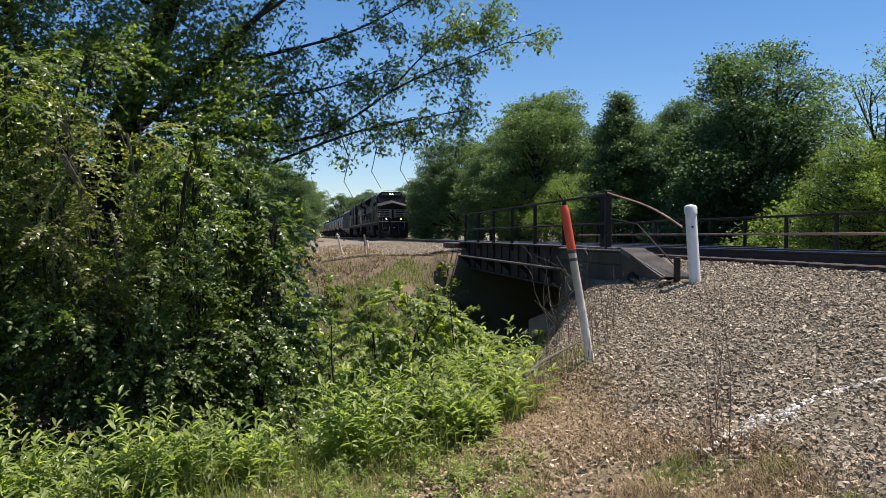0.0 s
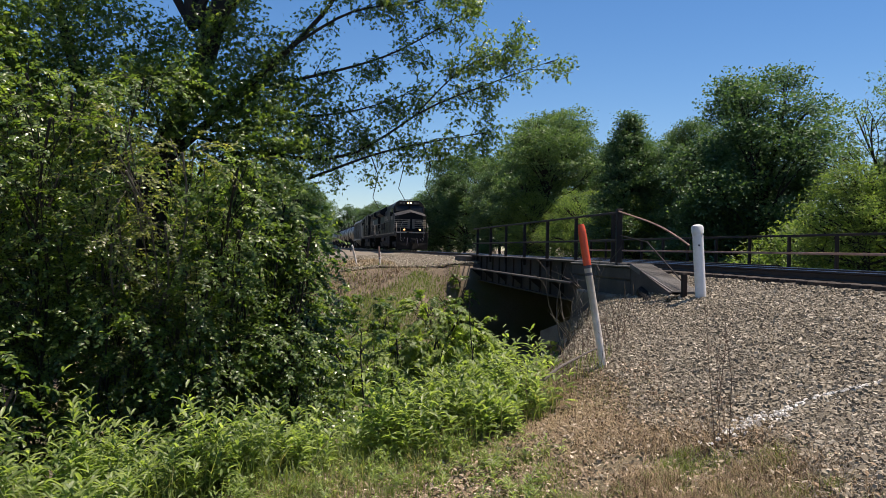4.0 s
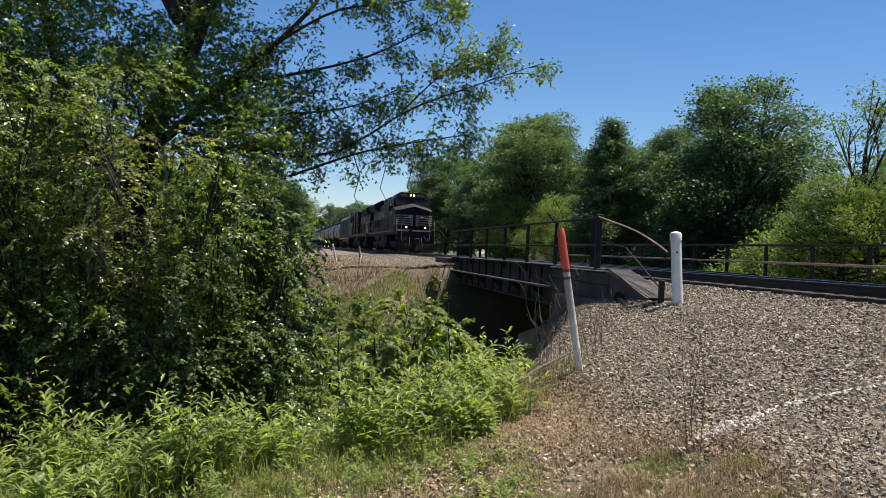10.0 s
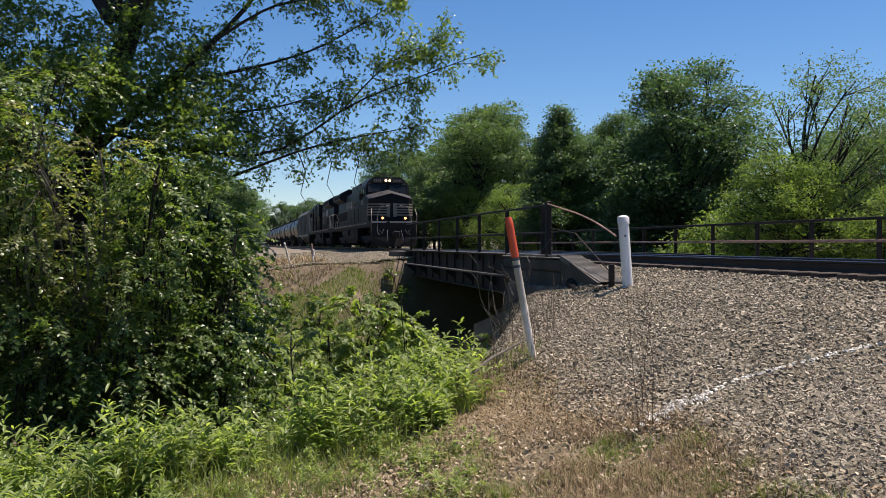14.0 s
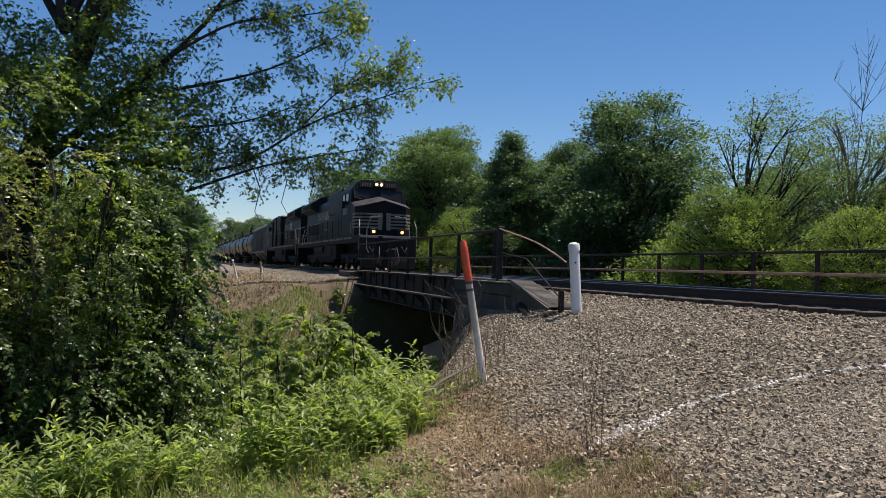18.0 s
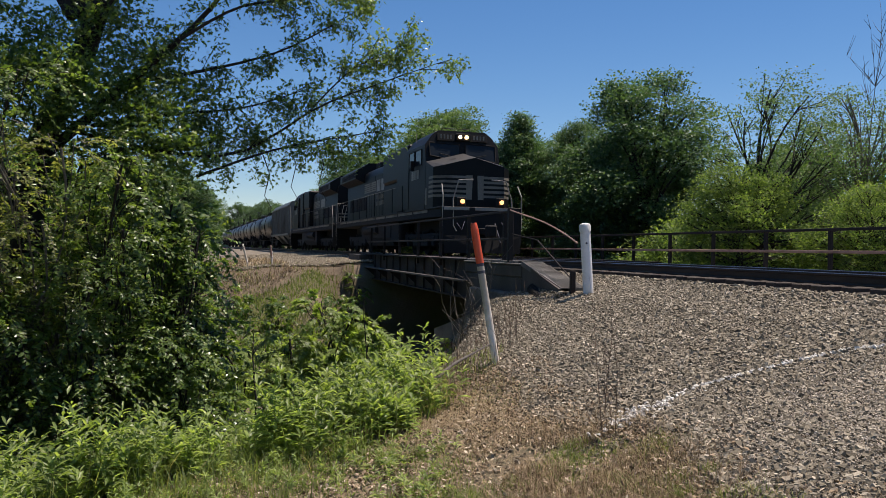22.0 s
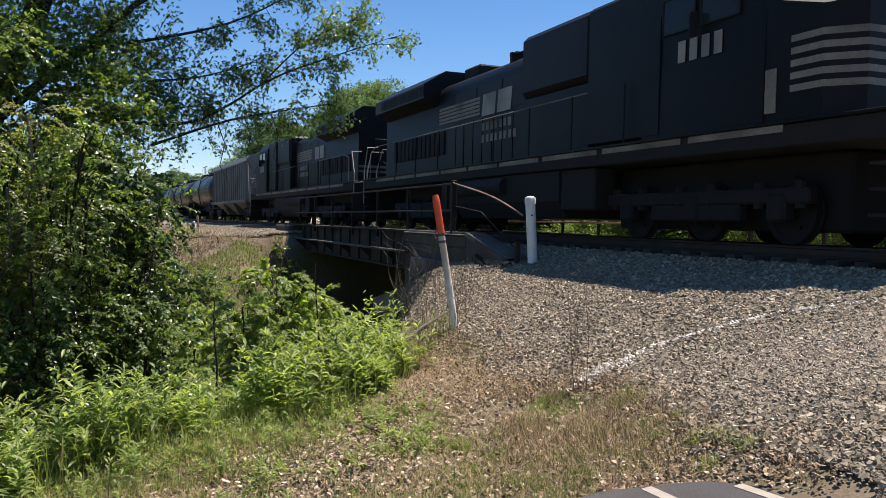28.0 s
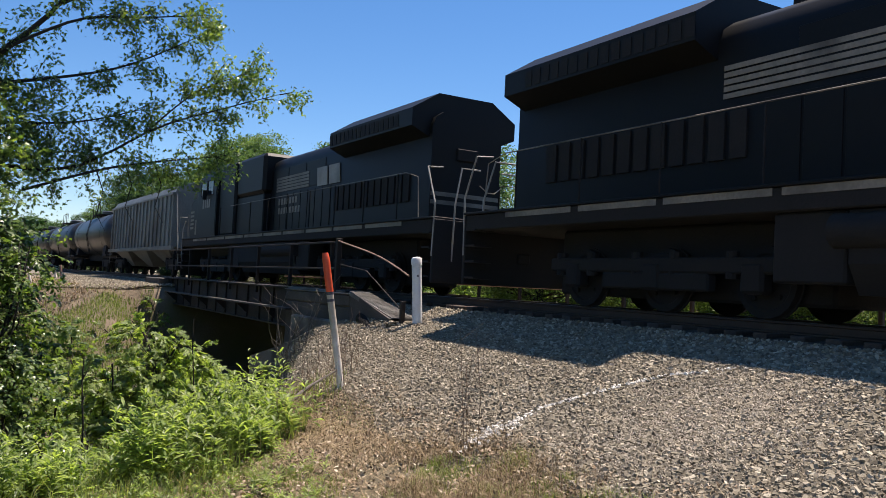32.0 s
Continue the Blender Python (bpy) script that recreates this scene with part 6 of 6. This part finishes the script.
x, y = rng.uniform(-3.0, 5.6, 30000), rng.uniform(4.4, 12.5, 30000)
ok = (x - track_x(y) < -5.15 + 0.4 * bumps(x, y, 2.0)) & (y < np.interp(x, EDGE_X, EDGE_Y) + 0.4)
x, y = x[ok], y[ok]
blades("flattened_straw", x, y, rng.uniform(0.015, 0.06, len(x)), rng.uniform(0.0018, 0.0036, len(x)), M_STRAW, "flattened dead grass lying among the leaves", 3.2, 0.012)
x, y = rng.normal(4.15, 0.5, 700), rng.normal(10.6, 1.0, 700)
ok = x - track_x(y) < -5.2
x, y = x[ok], y[ok]
blades("fallen_stems", x, y, rng.uniform(0.05, 0.13, len(x)), rng.uniform(0.002, 0.004, len(x)), M_STRAW, "long pale dead stems lying across the bank", 4.5, 0.02)
x, y = rng.normal(4.0, 0.32, 900), rng.normal(11.6, 0.8, 900)
blades("standing_dead_stems", x, y, rng.uniform(0.15, 0.5, 900), rng.uniform(0.0014, 0.003, 900), M_DRYFUZZ, "thin reddish dead stems standing beside the marker post", 0.5)
x, y = rng.normal(3.9, 0.6, 9000), rng.normal(10.3, 1.2, 9000)
ok = x - track_x(y) < -5.3
x, y = x[ok], y[ok]
blades("bleached_straw", x, y, rng.uniform(0.02, 0.07, len(x)), rng.uniform(0.002, 0.004, len(x)), M_STRAW, "bleached straw matted over dead leaves", 3.5, 0.05)
hx, hy = np.concatenate([rng.uniform(2.6, 5.1, 70), rng.uniform(-3.2, 3.6, 190)]), np.concatenate([rng.uniform(4.9, 7.6, 70), rng.uniform(5.0, 9.4, 190)])
hs = rng.uniform(0.04, 0.17, 260)
pick = rng.integers(0, 260, 30000)
x, y = hx[pick] + rng.normal(0, 1, 30000) * hs[pick], hy[pick] + rng.normal(0, 1, 30000) * hs[pick]
blades("grass_tufts", x, y, rng.uniform(0.03, 0.15, 30000), rng.uniform(0.0018, 0.004, 30000), M_GRASS, "fresh green grass tufts among dead leaves", 0.7, 0.02)
x, y = rng.uniform(-5.5, 2.4, 12000), rng.uniform(7.2, 9.8, 12000)
ok = patchy(x, y, 1.3, -0.3) & (y < np.interp(x, EDGE_X, EDGE_Y) + 1.2)
x, y = x[ok], y[ok]
blades("meadow_grass", x, y, rng.uniform(0.08, 0.34, len(x)), rng.uniform(0.002, 0.004, len(x)), M_GRASS, "light green meadow grass before the thicket", 0.6)
x, y = rng.uniform(-3.0, 3.4, 2400), rng.normal(33.4, 0.7, 2400)
for nm, mat, k, lb in (("bank_straw", M_STRAW, 0, "dry grass at the lip of the far bank"), ("bank_grass", M_GRASS, 1, "green grass at the lip of the far bank")):
    blades(nm, x[k::2], y[k::2], rng.uniform(0.08, 0.26, len(x[k::2])), rng.uniform(0.006, 0.012, len(x[k::2])), mat, lb)
# far bank
x, y = rng.uniform(-2.0, 6.9, 46000), rng.uniform(26.0, 36.2, 46000)
off = y - (31.9 + 0.62 * (x - 2.25)) + 0.35 * bumps(x, y, 1.4)
ok = (np.abs(off) < 0.8) | ((off < 0) & patchy(x, y, 0.9, -0.2)) | (rng.random(len(x)) < 0.05)
x, y = x[ok], y[ok]
blades("bank_grass", x, y, rng.uniform(0.06, 0.26, len(x)), rng.uniform(0.006, 0.013, len(x)), M_BANKGRASS, "bright green grass on the far bank")
# brown blades added in place of the gravel above the grass strip
x, y = rng.uniform(-2.0, 6.6, 16000), rng.uniform(31.0, 38.0, 16000)
ok = y - (31.9 + 0.62 * (x - 2.25)) + 0.35 * bumps(x, y, 1.4) > 0.5
x, y = x[ok], y[ok]
blades("brown_blades", x, y, rng.uniform(0.03, 0.14, len(x)), rng.uniform(0.005, 0.012, len(x)), M_DRYFUZZ, "reddish brown blades standing in for gravel on the upper far bank", 2.2)
x, y = rng.uniform(-3.0, 4.2, 9000), rng.uniform(34.0, 48.0, 9000)
ok = patchy(x, y, 1.2, -0.3)
x, y = x[ok], y[ok]
blades("bank_straw", x, y, rng.uniform(0.1, 0.35, len(x)), rng.uniform(0.007, 0.014, len(x)), M_STRAW, "dry grass on top of the far bank", 0.6)

# dead leaves on the soil
n = 120000
x, y = rng.uniform(-4, 5.8, n), rng.uniform(4.0, 13.0, n)
ok = patchy(x, y, 1.6, rng.uniform(-1.6, 0.9, n))
x, y = x[ok], y[ok]
ok = ~on_pad(x, y) & (x - track_x(y) < -5.1 + 0.25 * bumps(x, y, 2.6)) & (y < np.interp(x, EDGE_X, EDGE_Y) + 0.5)
x, y = x[ok], y[ok]
ob = new("leaf_litter", leaf_mesh("leaf_litter", np.stack([x, y, ground_z(x, y) + rng.uniform(0.02, 0.06, len(x))], -1), rng.uniform(0.016, 0.066, len(x)), M_LITTER, "oval", 0.72))
tagged(ob, "brown dead leaves scattered on the soil", "leaves", kind="stuff")


# leafy weeds along the edge: a stem with long leaves in whorls
def weeds(name, x, y, h, leaf_len, mat, label, per=24):
    n = len(x)
    h = h * np.clip(0.85 + 0.55 * bumps(x, y, 1.9, 0.7), 0.4, 1.3)
    z = ground_z(x, y)
    s = rng.uniform(0.25, 1.0, (n, per))
    a = rng.uniform(0, 2 * np.pi, (n, per))
    tilt = rng.normal(0, 0.12, (n, 1, 2)) * h[:, None, None]
    base = np.stack([x[:, None] + tilt[..., 0] * s, y[:, None] + tilt[..., 1] * s, z[:, None] + h[:, None] * s], -1)
    out = np.stack([np.cos(a), np.sin(a), 0.75 - 0.75 * rng.random((n, per)) + 0.7 * (s - 0.6)], -1)
    out /= np.linalg.norm(out, axis=2)[..., None]
    side = np.stack([-np.sin(a), np.cos(a), 0 * a], -1)
    ln = leaf_len * rng.uniform(0.6, 1.2, (n, per, 1)) * (1.15 - 0.5 * s[..., None])
    # each leaf bends down towards its tip and is creased along the middle
    n1, n2 = base + out * ln * 0.35 + np.array([0, 0, 0.04]) * ln, base + out * ln * 0.72 + np.array([0, 0, 0.02]) * ln
    tip = base + out * ln - np.array([0, 0, 0.08]) * ln
    lift = np.array([0, 0, 0.05]) * ln
    v = np.stack([base, n1 + side * ln * 0.115 + lift, n1, n1 - side * ln * 0.115 + lift, n2 + side * ln * 0.09 + lift, n2, n2 - side * ln * 0.09 + lift, tip], 2).reshape(-1, 3)
    f = (np.array([(0, 2, 1), (0, 3, 2), (1, 2, 5), (1, 5, 4), (2, 3, 6), (2, 6, 5), (4, 5, 7), (5, 6, 7)])[None] + 8 * np.arange(n * per)[:, None, None]).reshape(-1, 3)
    return tagged(new(name, mesh_np(name, v, f, mat)), label, "weeds", kind="stuff")


def clumped(n, heads, lo, hi, x0, x1, spread):
    """Plants gathered round a few heads."""
    hx, hy = near_strip(heads, lo, hi, x0, x1)
    pick = rng.integers(0, len(hx), n)
    return hx[pick] + rng.normal(0, spread, n), hy[pick] + rng.normal(0, spread, n)


x, y = clumped(420, 22, -1.5, 0.45, -1.2, 3.9, 0.2)
weeds("leafy_weeds", x, y, rng.uniform(0.4, 0.95, len(x)), 0.2, M_WEED, "bright green leafy weeds along the ravine edge")
x, y = clumped(640, 75, -3.6, -0.2, -8, 2.6, 0.3)
weeds("leafy_weeds", x, y, rng.uniform(0.35, 1.0, len(x)), 0.2, M_WEED, "tall green weeds down the bank")
x, y = clumped(170, 14, -2.4, -0.9, 3.2, 6.0, 0.25)
weeds("leafy_weeds", x, y, rng.uniform(0.5, 1.1, len(x)), 0.22, M_WEED, "green weeds below the marker post")

x, y = rng.normal(-0.75, 0.1, 7), rng.normal(6.9, 0.1, 7)
weeds("leafy_weeds", x, y, rng.uniform(0.5, 0.8, 7), 0.26, M_WEED, "single tall leafy weed standing in the dead leaves", 20)
x, y = clumped(620, 130, -0.3, 2.3, -5, 2.6, 0.16)
weeds("low_weeds", x, y, rng.uniform(0.1, 0.36, len(x)), 0.1, M_WEED, "low broad-leaved weeds scattered in the grass", 16)
x, y = clumped(420, 60, -2.6, -0.2, -7, 1.3, 0.3)
weeds("tall_weeds", x, y, rng.uniform(0.8, 1.5, len(x)), 0.22, M_WEED, "tall bright green weeds before the thicket", 26)


# bare brown stalks
def stalks(name, x, y, h, mat, label, twigs=5, r=0.004):
    k = Mesh()
    for a, b, c in zip(x, y, h):
        z = float(ground_z(a, b))
        top = Vector((a + random.gauss(0, 0.12) * c, b + random.gauss(0, 0.12) * c, z + c))
        foot = Vector((a, b, z))
        k.tube([foot, foot.lerp(top, 0.5) + Vector((random.gauss(0, 0.02), random.gauss(0, 0.02), 0)), top], r, 4, r * 0.5)
        for _ in range(twigs):
            p = foot.lerp(top, random.uniform(0.35, 0.95))
            k.tube([p, p + Vector((random.gauss(0, 0.09), random.gauss(0, 0.09), random.uniform(0.05, 0.2))) * c], r * 0.6, 3, r * 0.3)
    return tagged(new(name, k.data(name, mat)), label, "dry weeds", kind="stuff")


x, y = rng.normal(4.95, 0.16, 5), rng.normal(7.6, 0.25, 5)
stalks("dry_stalks", x, y, rng.uniform(0.8, 1.5, 5), M_STALK, "thin brown dead stalks at the edge of the stones")
x, y = near_strip(90, -0.1, 0.7, 3.4, 6.2)
stalks("dry_stalks", x, y, rng.uniform(0.3, 0.8, len(x)), M_STALK, "thin brown dead stalks by the marker post", 4)


# bare saplings standing in the ravine, and a leafless bush by the abutment
rs = random.Random(4)
for (x0, y0, z0), (x1, y1, z1), r in (((1.839, 14, -1.553), (1.774, 14, 0.668), 0.024), ((0.608, 14, -1.851), (0.474, 14, 0.245), 0.013), ((4.263, 16.4, -1.764), (4.002, 16.4, 1.175), 0.02)):
    t = thing("dead_sapling", "thin leafless dead sapling standing in the weeds", "tree")
    k = Mesh()
    a, e = Vector((x0, y0, z0)), Vector((x1, y1, z1))
    line = [a.lerp(e, s / 6) + Vector((rs.gauss(0, 0.018), rs.gauss(0, 0.018), 0)) for s in range(7)]
    k.tube(line, r, 7, r * 0.35)
    part("stem", k, M_BARK, t, smooth=True)
    for j in range(5):
        k = Mesh()
        q = line[rs.randint(3, 6)]
        k.tube([q, q + Vector((rs.gauss(0, 0.12), rs.gauss(0, 0.12), rs.uniform(0.08, 0.3)))], r * 0.35, 5, 0.003)
        part("twig", k, M_BARK, t)
bare = thing("bare_bush", "grey leafless bush at the foot of the abutment", "bush")
rb = random.Random(11)
for i in range(16):
    a = Vector((7.0 + rb.gauss(0, 0.2), 18.6 + rb.gauss(0, 0.4), -0.15))
    e = a + Vector((rb.gauss(-0.35, 0.45), rb.gauss(-0.3, 0.6), rb.uniform(0.7, 2.0)))
    k = Mesh()
    pts = limb(k, a, e, 0.014, 0.004, 0.12, 5)
    for _ in range(3):
        s = pts[rb.randint(2, 5)]
        limb(k, s, s + Vector((rb.gauss(0, 0.25), rb.gauss(0, 0.25), rb.uniform(0.1, 0.5))), 0.006, 0.002, 0.1, 3)
    part("twig", k, M_BARK_GREY, bare)
log = thing("fallen_branch", "pale dead branch lying on the bank", "branch")
k = Mesh()
k.tube([(3.897, 10.6, 0.334), (4.332, 10.9, 0.549), (5.020, 11.5, 0.723)], 0.03, 7, 0.012)
part("stem", k, M_BARK_GREY, log, smooth=True)


# ---- motion ----
def front_y(t):
    """Where the leading nose stands on the line: it gathers speed all the way."""
    return 86.04 - 1.543 * t - 0.05454 * t ** 2 + 0.000358 * t ** 3


def motions():
    step = 0.5
    times = [i * step for i in range(int(32 / step) + 1)]

    def ride(ob, back, length, turned=False):
        rows = []
        for t in times:
            y = front_y(t) + back
            x0, x1 = float(track_x(y)), float(track_x(y + length))
            yaw = math.degrees(math.atan2(x0 - x1, length))
            if turned:
                rows.append((t, pose(x1, y + length, RAIL_Z, 0, 0, yaw + 180)))
            else:
                rows.append((t, pose(x0, y, RAIL_Z, 0, 0, yaw)))
        walk(ob, rows)

    ride(loco_a, 0.0, 21.0)
    ride(loco_b, 24.6, 21.0, True)
    ride(hopper, 47.6, 18.0)
    for i, tk in enumerate(tanks):
        ride(tk, 66.3 + 17.1 * i, 16.4)

    # wheels roll with the train
    fine = [i * 0.2 for i in range(161)]
    groups = [(loco_a, 0.52, 1), (loco_b, 0.52, -1), (hopper, 0.46, 1), (tanks[0], 0.46, 1), (tanks[1], 0.46, 1)]
    for ob, r, way in groups:
        for c in ob.children:
            if c.name.startswith("wheelset"):
                at = c.matrix_basis.translation.copy()
                walk(c, [(t, pose(*at, way * math.degrees((front_y(0) - front_y(t)) / r))) for t in fine])


motions()
